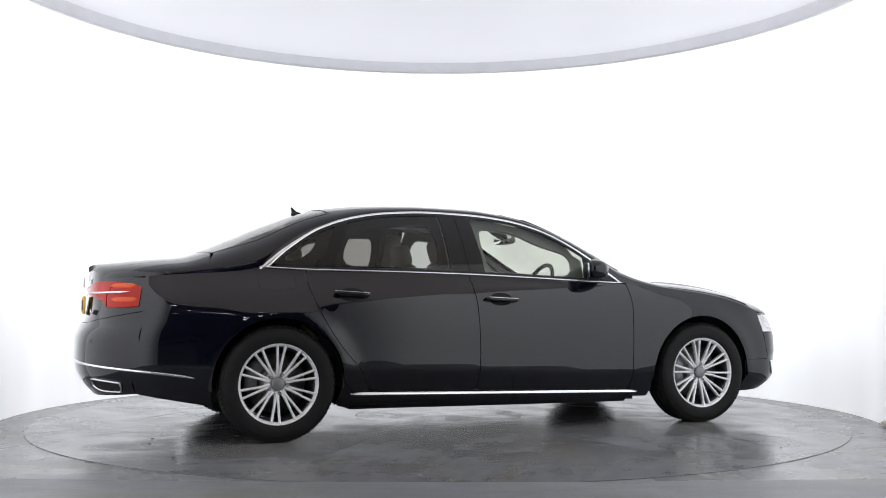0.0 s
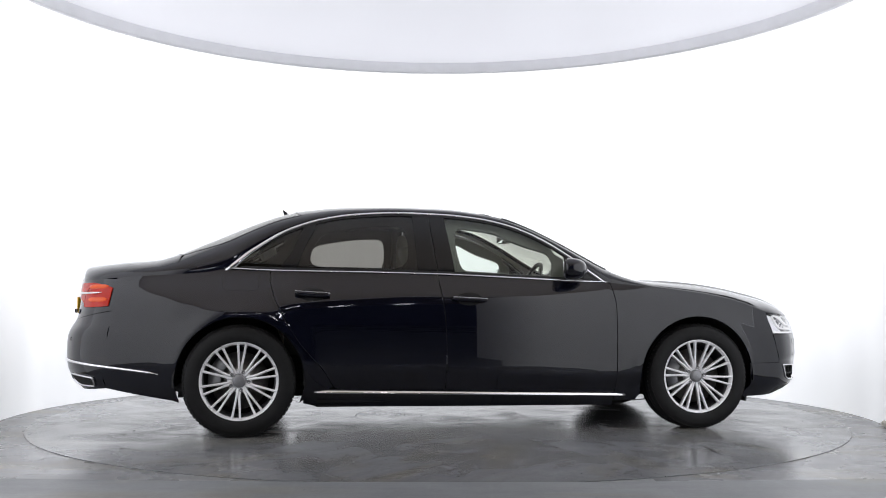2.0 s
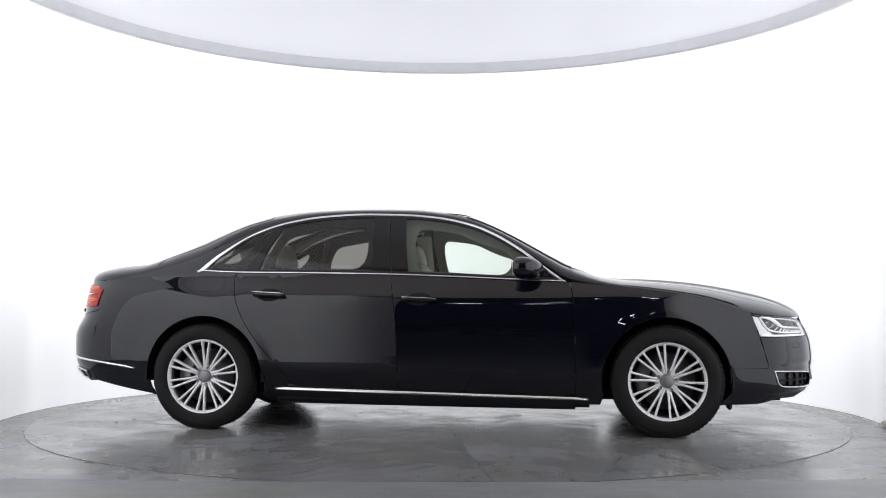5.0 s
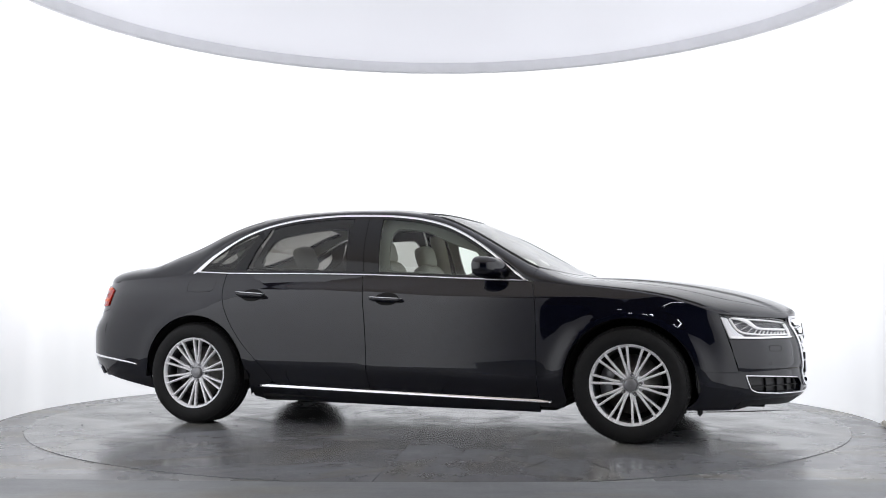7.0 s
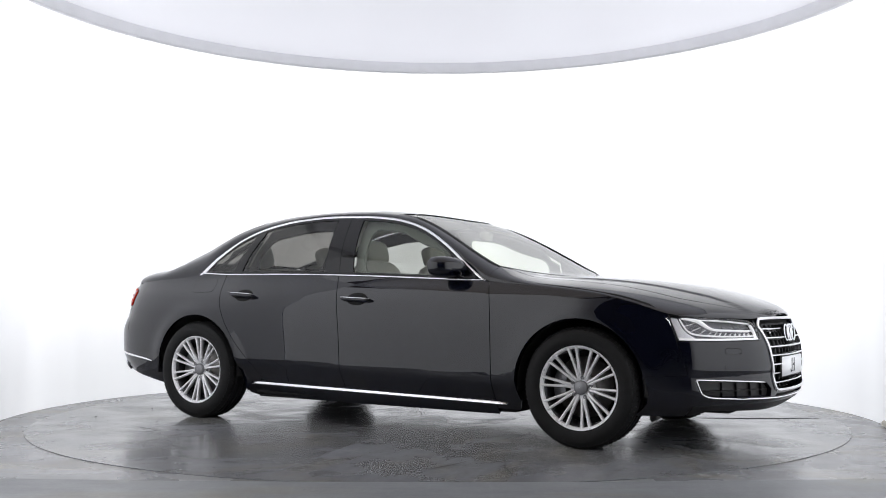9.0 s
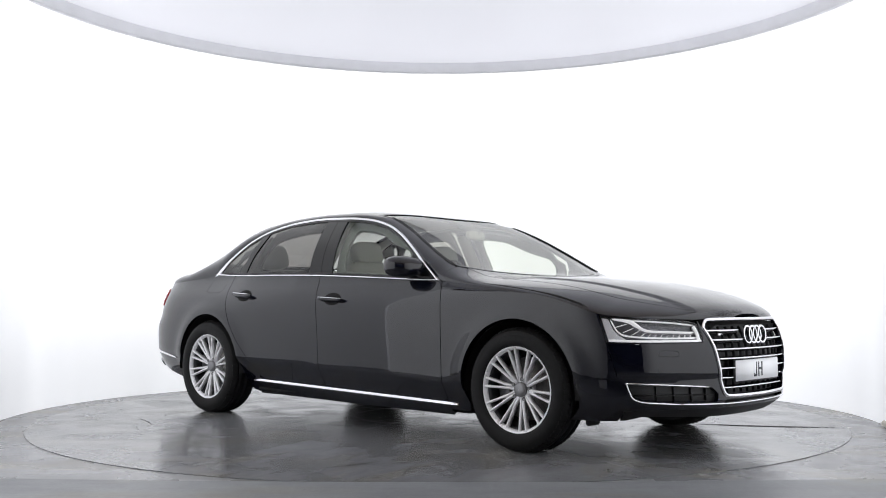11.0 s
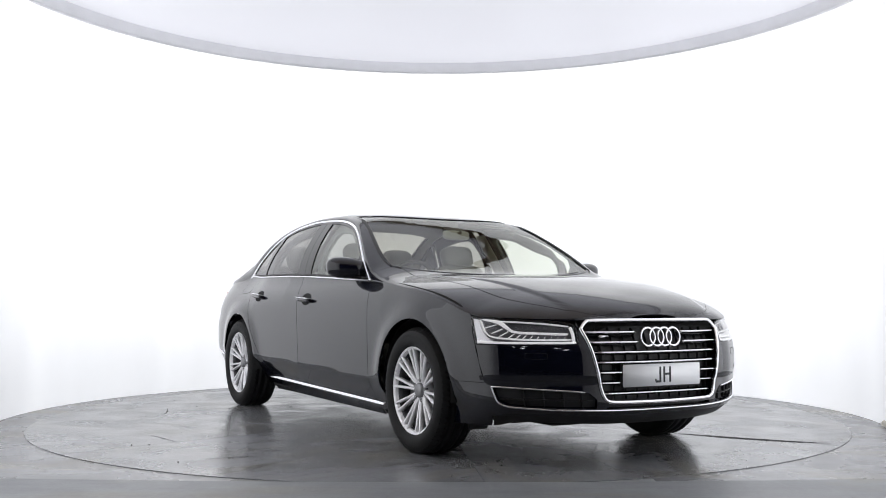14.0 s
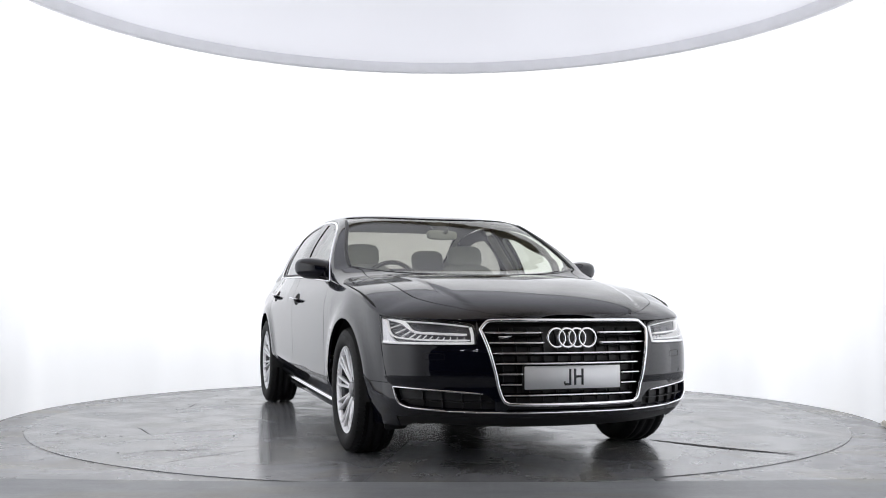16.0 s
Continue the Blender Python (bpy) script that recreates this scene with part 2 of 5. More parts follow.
    box(bm, 0, 0, 0, 0.34, 0.04, 0.03, 0.008)
    part("tube", bm, M_TUBE, tube)
    bm = bmesh.new()
    box(bm, 0, 0, 0.032, 0.40, 0.09, 0.03, 0.006)
    part("housing", bm, M_RIM, tube)
    for x, y, z in ((1.2, -6.6, 4.2), (-2.6, -8.3, 4.2), (0.2, -8.6, 4.2), (2.7, -8.2, 4.2), (-0.9, -11.0, 4.2), (1.7, -11.2, 4.2), (-1.6, -8.0, 2.75), (-0.7, -8.2, 2.65), (0.9, -8.0, 2.8), (1.9, -8.4, 2.6), (-2.2, -9.5, 3.3), (2.4, -9.8, 3.4)):
        copy_thing(tube, pose(x, y, z))


booth()


def turntable():
    """A round deck of seven concrete sectors round a middle disc, on a dark base."""
    t = empty("turntable")
    tagged(t, "round grey concrete turntable in seven sectors", "turntable")
    bm = bmesh.new()
    lathe(bm, [(2.815, -0.06), (2.815, -0.022), (1.2, -0.022), (0.01, -0.022)], 120)
    part("base", bm, M_SEAM, t, "dark base under the sectors", smooth=False)
    step = 2 * math.pi / 7
    gap = 0.0018
    r0, r1, n, m = 0.6135, 2.832, 26, 10
    bm = bmesh.new()
    rows = []
    for k in range(m + 1):
        r = r0 + (r1 - r0) * k / m
        a0, a1 = gap / r, step - gap / r
        rows.append([bm.verts.new((r * math.cos(a0 + (a1 - a0) * i / n), r * math.sin(a0 + (a1 - a0) * i / n), 0.0)) for i in range(n + 1)])
    for p, q in zip(rows, rows[1:]):
        for i in range(n):
            bm.faces.new((p[i], q[i], q[i + 1], p[i + 1]))
    rim = [*rows[0], *[r[-1] for r in rows[1:-1]], *rows[-1][::-1], *[r[0] for r in rows[1:-1]][::-1]]
    low = [bm.verts.new(v.co * 1.0 - Vector((0, 0, 0.021))) for v in rim]
    for i in range(len(rim)):
        j = (i + 1) % len(rim)
        bm.faces.new((rim[i], rim[j], low[j], low[i]))
    bmesh.ops.recalc_face_normals(bm, faces=bm.faces)
    sector = part("sector", bm, M_TABLE, t, smooth=False)
    for k in range(7):
        o = sector if k == 0 else sector.copy()
        if k:
            scene.collection.objects.link(o)
        o.matrix_basis = pose(0, 0, 0.0, 0, 0, 26.2 + 360 / 7 * k)
    bm = bmesh.new()
    lathe(bm, [(0.612, -0.02), (0.612, -0.002), (0.610, 0.0), (0.3, 0.0), (0.001, 0.0)], 64)
    part("middle_disc", bm, M_TABLE, t, smooth=False)
    # worn scars and a chipped groove
    for x, y, a, l, w in ((2.05, 1.02, 31, 0.95, 0.048), (1.51, -1.81, -56, 0.60, 0.006), (1.24, -1.95, 85, 0.36, 0.012), (-1.9, 0.7, 40, 0.5, 0.007), (-1.2, -1.7, -20, 0.45, 0.006), (0.3, -2.1, 12, 0.4, 0.006)):
        bm = bmesh.new()
        p = []
        for i in range(13):
            f = i / 12
            h = w * (0.15 + math.sin(math.pi * f)) / 2
            yy = 0.02 * l * math.sin(5 * f + x)
            p.append((bm.verts.new((l * (f - 0.5), yy - h, 0)), bm.verts.new((l * (f - 0.5), yy + h, 0))))
        for (a1, b1), (a2, b2) in zip(p, p[1:]):
            bm.faces.new((a1, a2, b2, b1))
        o = part("crack", bm, M_SEAM, t, "dark crack in the concrete", smooth=False)
        o.matrix_basis = pose(x, y, 0.002, 0, 0, a)
    # small chips and stones
    rnd = random.Random(4)
    bm = bmesh.new()
    for k in range(90):
        r, a = 2.65 * math.sqrt(rnd.random()), rnd.random() * 6.283
        q = 0.004 + 0.006 * rnd.random() ** 2
        c = Vector((r * math.cos(a), r * math.sin(a), 0.001))
        vs = [bm.verts.new(c + Vector((q * math.cos(b) * (0.6 + 0.7 * rnd.random()), q * math.sin(b) * (0.6 + 0.7 * rnd.random()), 0))) for b in (0, 1.2, 2.5, 3.8, 5.0)]
        tip = bm.verts.new(c + Vector((0, 0, q * 0.45)))
        for i in range(5):
            bm.faces.new((vs[i], vs[(i + 1) % 5], tip))
    tagged(part("grit", bm, M_SEAM, t, "dark specks of grit", smooth=False), kind="stuff")
    return t


table = turntable()


# ---- car materials ----
M_PAINT = mat("black_blue_paint", (0.0024, 0.0029, 0.0080), rough=0.45, metal=0.0, coat=1.0, spec=0.02)
M_PAINT.node_tree.nodes["Principled BSDF"].inputs["Coat IOR"].default_value = 1.57
M_CHROME = mat("chrome", (0.82, 0.82, 0.84), rough=0.07, metal=1.0, rvar=0.03, scale=20)
M_SATIN = mat("satin_metal", (0.62, 0.62, 0.64), rough=0.25, metal=1.0, rvar=0.06, scale=15)
M_ALLOY = mat("silver_alloy", (0.88, 0.88, 0.90), rough=0.30, metal=0.25, var=0.05, scale=12, rvar=0.05)
M_CAP = mat("grey_cap", (0.25, 0.25, 0.26), rough=0.4, metal=0.6, var=0.08)
M_DISC = mat("brake_steel", (0.28, 0.27, 0.26), rough=0.4, metal=0.9, var=0.2, scale=25)
M_RUBBER = mat("tyre_rubber", (0.007, 0.007, 0.0075), rough=0.68, spec=0.3, var=0.2, scale=30, bump=0.0006, bscale=300)
M_PLASTIC = mat("black_plastic", (0.010, 0.010, 0.011), rough=0.5, var=0.15, scale=40, bump=0.0003, bscale=500)
M_GLOSSY = mat("gloss_black_trim", (0.005, 0.005, 0.006), rough=0.10, spec=0.35)
M_LINER = mat("dark_liner", (0.008, 0.008, 0.008), rough=0.9, var=0.2)
M_LEATHER = mat("grey_leather", (0.34, 0.35, 0.31), rough=0.5, var=0.07, scale=10, bump=0.0006, bscale=220)
M_HEADLINER = mat("pale_headliner", (0.44, 0.435, 0.375), rough=0.9, var=0.04, scale=60)
# barrel metal darkened to stand for the shade between the spokes
M_BARREL_SHADE = mat("shaded_rim_barrel", (0.075, 0.075, 0.08), rough=0.45, metal=0.6, var=0.1)
# grey-green lining with the dimness of the cabin put into its colour
M_SHADED_TRIM = mat("shaded_grey_green_lining", (0.17, 0.18, 0.16), rough=0.85, var=0.05, scale=60)
M_DASH = mat("dark_dash", (0.035, 0.034, 0.032), rough=0.55, var=0.1, bump=0.0004, bscale=300)
M_WS = glass("windscreen_glass", (0.85, 0.86, 0.77))
M_FGLASS = glass("side_glass", (0.84, 0.88, 0.84))
M_RGLASS = glass("privacy_glass", (0.43, 0.425, 0.405))
M_LENS = glass("lamp_lens", (0.96, 0.96, 0.97), 0.035)
M_LAMPIN = mat("lamp_reflector", (0.88, 0.88, 0.90), rough=0.3, metal=0.2)
M_LAMPDK = mat("lamp_smoke", (0.10, 0.10, 0.11), rough=0.3, metal=0.5)
# emission takes the guides as lit, and brightens the plain vanes too
M_GUIDE = mat("white_light_guide", (0.93, 0.93, 0.94), rough=0.2, coat=0.4, emit=0.30)
M_RED = mat("red_lamp_lens", (0.40, 0.012, 0.003), rough=0.12, spec=0.3, var=0.1, scale=30)
M_ORANGE = mat("amber_lamp_lens", (0.66, 0.075, 0.006), rough=0.15, spec=0.4)
M_PLATE = mat("white_plate", (0.88, 0.89, 0.91), rough=0.35, var=0.02)
M_YELLOW = mat("yellow_plate", (0.80, 0.48, 0.03), rough=0.4, var=0.03)
M_INK = mat("dark_ink", (0.03, 0.033, 0.04), rough=0.5)
M_MIRROR = mat("mirror_glass", (0.9, 0.9, 0.9), rough=0.01, metal=1.0)


# ---- the body's lines ----
def pchip(*pts):
    """A smooth line through (x, y) points, without overshoot; flat beyond its ends."""
    p = sorted(pts)
    x = np.array([a for a, _ in p], float)
    y = np.array([b for _, b in p], float)
    h, d = np.diff(x), np.diff(y) / np.diff(x)
    m = np.zeros_like(x)
    m[0], m[-1] = d[0], d[-1]
    for i in range(1, len(x) - 1):
        if d[i - 1] * d[i] > 0:
            w1, w2 = 2 * h[i] + h[i - 1], h[i] + 2 * h[i - 1]
            m[i] = (w1 + w2) / (w1 / d[i - 1] + w2 / d[i])

    def f(q):
        q = np.clip(np.asarray(q, float), x[0], x[-1])
        i = np.clip(np.searchsorted(x, q) - 1, 0, len(x) - 2)
        t = (q - x[i]) / h[i]
        return (y[i] * (1 + 2 * t) * (1 - t) ** 2 + m[i] * h[i] * t * (1 - t) ** 2
                + y[i + 1] * t * t * (3 - 2 * t) + m[i + 1] * h[i] * t * t * (t - 1))
    return f


nose = pchip((0.14, 2.26), (0.20, 2.365), (0.25, 2.445), (0.29, 2.487), (0.34, 2.495), (0.40, 2.492), (0.432, 2.490), (0.458, 2.501), (0.57, 2.496), (0.65, 2.475), (0.72, 2.44), (0.76, 2.42))
tail = pchip((0.14, -2.36), (0.22, -2.46), (0.29, -2.54), (0.35, -2.592), (0.42, -2.622), (0.50, -2.630), (0.60, -2.627), (0.67, -2.606), (0.72, -2.572), (0.80, -2.552), (0.90, -2.545), (0.97, -2.54), (1.02, -2.533))
section = pchip((0.12, 0.80), (0.16, 0.835), (0.20, 0.862), (0.26, 0.888), (0.33, 0.908), (0.385, 0.925), (0.405, 0.930), (0.45, 0.932), (0.55, 0.936), (0.70, 0.940), (0.80, 0.938), (0.855, 0.930), (0.91, 0.912), (0.97, 0.884), (1.02, 0.866), (1.1, 0.85))
tuck = pchip((0.10, 0.064), (0.20, 0.044), (0.26, 0.032), (0.33, 0.013), (0.39, 0.0), (0.5, 0.0))
belt = pchip((-2.6, 1.05), (-1.57, 1.042), (-1.27, 1.030), (-0.72, 1.022), (-0.26, 1.012), (0.2, 0.994), (0.55, 0.978), (0.87, 0.966), (1.1, 0.96), (2.5, 0.95))
taper = pchip((-0.5, 0.0), (-1.0, 0.022), (-1.55, 0.064), (-2.0, 0.054), (-2.5, 0.054))
rail = pchip((2.50, 0.738), (2.42, 0.739), (2.30, 0.744), (2.15, 0.753), (2.06, 0.762), (2.02, 0.768), (1.95, 0.788), (1.85, 0.822), (1.72, 0.858), (1.55, 0.889), (1.4, 0.909), (1.15, 0.938), (1.0, 0.953), (0.89, 0.966),
             (0.80, 1.020), (0.737, 1.066), (0.63, 1.150), (0.517, 1.226), (0.40, 1.292), (0.287, 1.341), (0.16, 1.378), (0.05, 1.400), (-0.19, 1.424), (-0.48, 1.432), (-0.75, 1.418), (-0.985, 1.380), (-1.21, 1.304), (-1.435, 1.168), (-1.597, 1.047), (-1.69, 1.024), (-1.8, 1.012), (-2.0, 1.000), (-2.3, 0.980), (-2.6, 0.958))
crown = pchip((2.52, 0.738), (2.46, 0.745), (2.42, 0.776), (2.35, 0.820), (2.22, 0.868), (2.08, 0.905), (1.84, 0.950), (1.58, 0.980), (1.37, 0.992), (1.2, 0.998), (1.12, 1.004), (1.05, 1.022), (0.9, 1.088), (0.7, 1.192), (0.5, 1.302), (0.35, 1.378), (0.22, 1.430), (0.05, 1.462), (-0.15, 1.484), (-0.5, 1.491),
              (-0.86, 1.483), (-1.1, 1.458), (-1.25, 1.421), (-1.5, 1.328), (-1.75, 1.220), (-1.93, 1.145), (-2.03, 1.118), (-2.2, 1.104), (-2.42, 1.080), (-2.52, 1.068), (-2.57, 1.035), (-2.6, 0.99))
roundness = pchip((2.5, 0.62), (2.1, 0.72), (1.25, 0.60), (1.05, 0.42), (0.8, 0.38), (0.3, 0.50), (-1.1, 0.54), (-1.35, 0.48), (-1.9, 0.45), (-2.6, 0.48))
fullness = pchip((2.5, 2.5), (1.25, 2.9), (1.05, 4.2), (0.8, 4.6), (0.3, 3.6), (-1.0, 3.5), (-1.35, 4.5), (-1.85, 4.5), (-2.1, 3.6), (-2.6, 3.2))

crease = pchip((0.95, 0.63), (1.3, 0.595), (1.7, 0.555), (2.1, 0.505), (2.42, 0.445))
dome = pchip((1.0, 0.0), (1.12, 0.25), (1.5, 1.0), (2.2, 1.0), (2.36, 0.55), (2.43, 0.0))

_n = np.linspace(0, 1, 400)
FRONT_D = pchip(*[(i / 12, v) for i, v in enumerate((0, .003, .012, .03, .06, .11, .18, .27, .38, .52, .70, .95, 1.3))])(_n)
FRONT_W = pchip(*[(i / 12, v) for i, v in enumerate((0, .14, .27, .38, .48, .597, .71, .83, .912, .950, .972, .992, 1.0))])(_n)
REAR_D = pchip(*[(i / 11, v) for i, v in enumerate((0, .004, .015, .04, .085, .15, .24, .36, .52, .75, 1.05, 1.4))])(_n)
REAR_W = pchip(*[(i / 11, v) for i, v in enumerate((0, .22, .40, .55, .67, .775, .86, .918, .953, .976, .992, 1.0))])(_n)


def arcs(d, w):
    return np.concatenate([[0], np.cumsum(np.hypot(np.diff(d), np.diff(w) * 0.93))])


FRONT_A, REAR_A = arcs(FRONT_D, FRONT_W), arcs(REAR_D, REAR_W)
HUBS = ((1.496, 0.345), (-1.496, 0.345))


def flank(x, z):
    """Half width before the ends close it."""
    zz = z - (np.clip(0.405 - 0.034 * x, 0.35, 0.45) - 0.405) * np.clip((0.75 - z) / 0.25, 0, 1)
    y = section(zz) - taper(x) * np.clip((z - 0.78) / 0.24, 0, 1)
    y = y - tuck(zz) * np.clip((1.75 - np.abs(x)) / 0.5, 0, 1)
    for hx, hz in HUBS:
        r = np.hypot(x - hx, z - hz)
        y = y + 0.016 * np.exp(-((r - 0.40) / 0.075) ** 2) * np.clip((z - 0.28) / 0.15, 0, 1)
    return y


def half(x, z):
    """Half width of the car at x, z: flank below the belt, leaning glasshouse above it."""
    zb = belt(x)
    zl = np.minimum(z, zb)
    y = flank(x, zl)
    y = y * np.interp(nose(zl) - x, FRONT_D, FRONT_W) * np.interp(x - tail(zl), REAR_D, REAR_W)
    h = np.maximum(z - zb, 0)
    return y - 0.18 * h - 0.82 * h * h


def SIDE(x, z):
    return np.stack([x, -half(x, z), z], -1)


def FRONT(a, z):
    d = np.interp(np.abs(a), FRONT_A, FRONT_D)
    x = nose(z) - d
    return np.stack([x, np.sign(a) * flank(x, z) * np.interp(np.abs(a), FRONT_A, FRONT_W), z], -1)


def REAR(a, z):
    d = np.interp(np.abs(a), REAR_A, REAR_D)
    x = tail(z) + d
    return np.stack([x, np.sign(a) * flank(x, z) * np.interp(np.abs(a), REAR_A, REAR_W), z], -1)


def TOP(x, w):
    s = np.sin(np.clip(w, -1, 1) * np.pi / 2)
    zr = rail(x)
    z = zr + (crown(x) - zr) * np.power(np.clip(1 - np.abs(s) ** fullness(x), 0, 1), roundness(x))
    y = s * half(x, zr)
    # the bonnet's raised middle, with a crease along each side of it
    z = z + 0.009 * dome(x) * (0.5 - 0.5 * np.tanh((np.abs(y) - crease(x)) / 0.011))
    return np.stack([x, y, z], -1)


def fa(x, z):
    """Front arc place of a point known by x."""
    return float(np.interp(nose(z) - x, FRONT_D, FRONT_A))


def fy(y, z):
    """Front arc place of a point known by its distance from the middle."""
    return float(np.interp(y / 0.93, FRONT_W, FRONT_A))


def ra(x, z):
    return float(np.interp(x - tail(z), REAR_D, REAR_A))


def ry_(y, z):
    return float(np.interp(y / 0.90, REAR_W, REAR_A))


def smooth(pts, n=6, closed=False):
    """Catmull-Rom through points; those marked with a third value stay sharp corners."""
    out, k = [], len(pts)
    rng = range(k if closed else k - 1)
    for i in rng:
        p1, p2 = pts[i], pts[(i + 1) % k]
        p0 = pts[i - 1] if (closed or i > 0) else p1
        p3 = pts[(i + 2) % k] if (closed or i + 2 < k) else p2
        if len(p1) > 2:
            p0 = p1
        if len(p2) > 2:
            p3 = p2
        for j in range(n):
            t = j / n
            c = [0.5 * (2 * p1[q] + (p2[q] - p0[q]) * t + (2 * p0[q] - 5 * p1[q] + 4 * p2[q] - p3[q]) * t * t + (3 * p1[q] - p0[q] - 3 * p2[q] + p3[q]) * t ** 3) for q in (0, 1)]
            out.append(tuple(c))
    if not closed:
        out.append(tuple(pts[-1][:2]))
    return out


def arch(cx, cz, r, a0, a1, n=28):
    return [(cx + r * math.cos(radians(a0 + (a1 - a0) * i / n)), cz + r * math.sin(radians(a0 + (a1 - a0) * i / n))) for i in range(n + 1)]


def along(f, x0, x1, n=24, dz=0.0):
    return [(x0 + (x1 - x0) * i / n, float(f(x0 + (x1 - x0) * i / n)) + dz) for i in range(n + 1)]


def inside(poly, pts):
    x, y = pts[:, 0], pts[:, 1]
    res = np.zeros(len(pts), bool)
    q = np.array(poly)
    for i in range(len(q)):
        (x1, y1), (x2, y2) = q[i], q[i - 1]
        if y1 == y2:
            continue
        res ^= ((y1 > y) != (y2 > y)) & (x < (x2 - x1) * (y - y1) / (y2 - y1) + x1)
    return res


def frame_of(surf, uv, flip):
    e = 1e-3
    u, v = uv[:, 0], uv[:, 1]
    du = surf(u + e, v) - surf(u - e, v)
    dv = surf(u, v + e) - surf(u, v - e)
    n = np.cross(du, dv)
    n /= np.maximum(np.linalg.norm(n, axis=1), 1e-12)[:, None]
    return surf(u, v), n * (-1 if flip else 1)


from mathutils.geometry import delaunay_2d_cdt


def patch(name, surf, outline, material, parent, step=(0.04, 0.04), holes=(), mirror=False, offset=0.0, flange=0.014, flip=False, label=""):
    """A panel: an outline in the surface's own plane, filled finely, laid on the surface, with edges that turn inwards."""
    hu, hv = step

    def dense(loop):
        out = []
        for i, p in enumerate(loop):
            q = loop[(i + 1) % len(loop)]
            n = max(1, int(math.ceil(math.hypot((q[0] - p[0]) / hu, (q[1] - p[1]) / hv) / 0.75)))
            out += [(p[0] + (q[0] - p[0]) * j / n, p[1] + (q[1] - p[1]) * j / n) for j in range(n)]
        return out
    loops = [dense(l) for l in (outline, *holes)]
    sc = np.array([1 / hu, 1 / hv])
    bound = [np.array(l) * sc for l in loops]
    lo, hi = bound[0].min(0), bound[0].max(0)
    gx, gy = np.meshgrid(np.arange(lo[0], hi[0], 1.0), np.arange(lo[1], hi[1], 0.87))
    gx = gx + (np.arange(gx.shape[0]) % 2)[:, None] * 0.5
    g = np.stack([gx.ravel(), gy.ravel()], -1)
    ok = inside(bound[0], g)
    for b in bound[1:]:
        ok &= ~inside(b, g)
    g = g[ok]
    ball = np.concatenate(bound)
    if len(g):
        near = np.array([np.min(np.sum((ball - p) ** 2, 1)) for p in g])
        g = g[near > 0.25]
    verts = [Vector(p) for p in ball] + [Vector(p) for p in g]
    edges, k = [], 0
    for b in bound:
        edges += [(k + i, k + (i + 1) % len(b)) for i in range(len(b))]
        k += len(b)
    vo, eo, fo, *_ = delaunay_2d_cdt(verts, edges, [], 0, 1e-5)
    vo = np.array([tuple(v) for v in vo])
    cen = np.array([vo[list(f)].mean(0) for f in fo])
    ok = inside(bound[0], cen)
    for b in bound[1:]:
        ok &= ~inside(b, cen)
    faces = [tuple(f) for f, o in zip(fo, ok) if o]
    uv = vo / sc
    pos, nor = frame_of(surf, uv, flip)
    pos = pos + nor * offset
    if flip:
        faces = [f[::-1] for f in faces]
    # edges that belong to one face turn inwards
    count = {}
    for f in faces:
        for i in range(len(f)):
            a, b = f[i], f[(i + 1) % len(f)]
            key = (min(a, b), max(a, b))
            count[key] = None if key in count else (a, b)
    P, N, F = list(pos), list(nor), list(faces)
    if flange:
        for e in count.values():
            if e is None:
                continue
            a, b = e
            out = np.cross(pos[b] - pos[a], nor[a])
            out = out / max(np.linalg.norm(out), 1e-9)
            r = 0.0025
            base = len(P)
            na = (out + nor[a]) / 1.414
            P += [pos[a], pos[b], pos[b] - nor[b] * r + out * r * 0.4, pos[a] - nor[a] * r + out * r * 0.4, pos[b] - nor[b] * flange, pos[a] - nor[a] * flange]
            N += [nor[a], nor[b], out, out, out, out]
            F += [(base + 1, base, base + 3, base + 2), (base + 2, base + 3, base + 5, base + 4)]
    P, N = np.array(P), np.array(N)
    if mirror:
        P, N = P * (1, -1, 1), N * (1, -1, 1)
        F = [f[::-1] for f in F]
    return mesh_part(name, P.tolist(), F, material, parent, label, normals=N.tolist())


def strip(name, surf, line, width, height, material, parent, offset=0.0, mirror=False, flip=False, label="", closed=False, taper_ends=True, widths=None, tilt=0.0):
    """A moulded bar that follows a line on a surface: half-round, tapered to its ends."""
    uv = np.array(line, float)
    pos, nor = frame_of(surf, uv, flip)
    n = len(pos)
    if closed:
        t = np.roll(pos, -1, 0) - np.roll(pos, 1, 0)
    else:
        t = np.gradient(pos, axis=0)
    t /= np.maximum(np.linalg.norm(t, axis=1), 1e-9)[:, None]
    c = np.cross(nor, t)
    P, F = [], []
    k = 7
    for i in range(n):
        w = widths[i] if widths is not None else width
        f = 1.0
        if taper_ends and not closed:
            f = min(1.0, 0.35 + 0.65 * min(i, n - 1 - i) / 2)
        for j in range(k):
            a = math.pi * j / (k - 1)
            P.append(pos[i] + c[i] * (w / 2 * f * math.cos(a)) + nor[i] * (offset - 0.004 + (height + 0.004) * math.sin(a) ** 0.7 * (1 + tilt * math.cos(a))))
    for i in range(n if closed else n - 1):
        i2 = (i + 1) % n
        for j in range(k):
            j2 = (j + 1) % k
            F.append((i * k + j, i * k + j2, i2 * k + j2, i2 * k + j))
    if not closed:
        F.append(tuple(range(k))[::-1])
        F.append(tuple((n - 1) * k + j for j in range(k)))
    P = np.array(P)
    if flip:
        F = [f[::-1] for f in F]
    if mirror:
        P = P * (1, -1, 1)
        F = [f[::-1] for f in F]
    F = [f[::-1] for f in F]
    return mesh_part(name, P.tolist(), F, material, parent, label)


# ---- the car ----
car = empty("car")
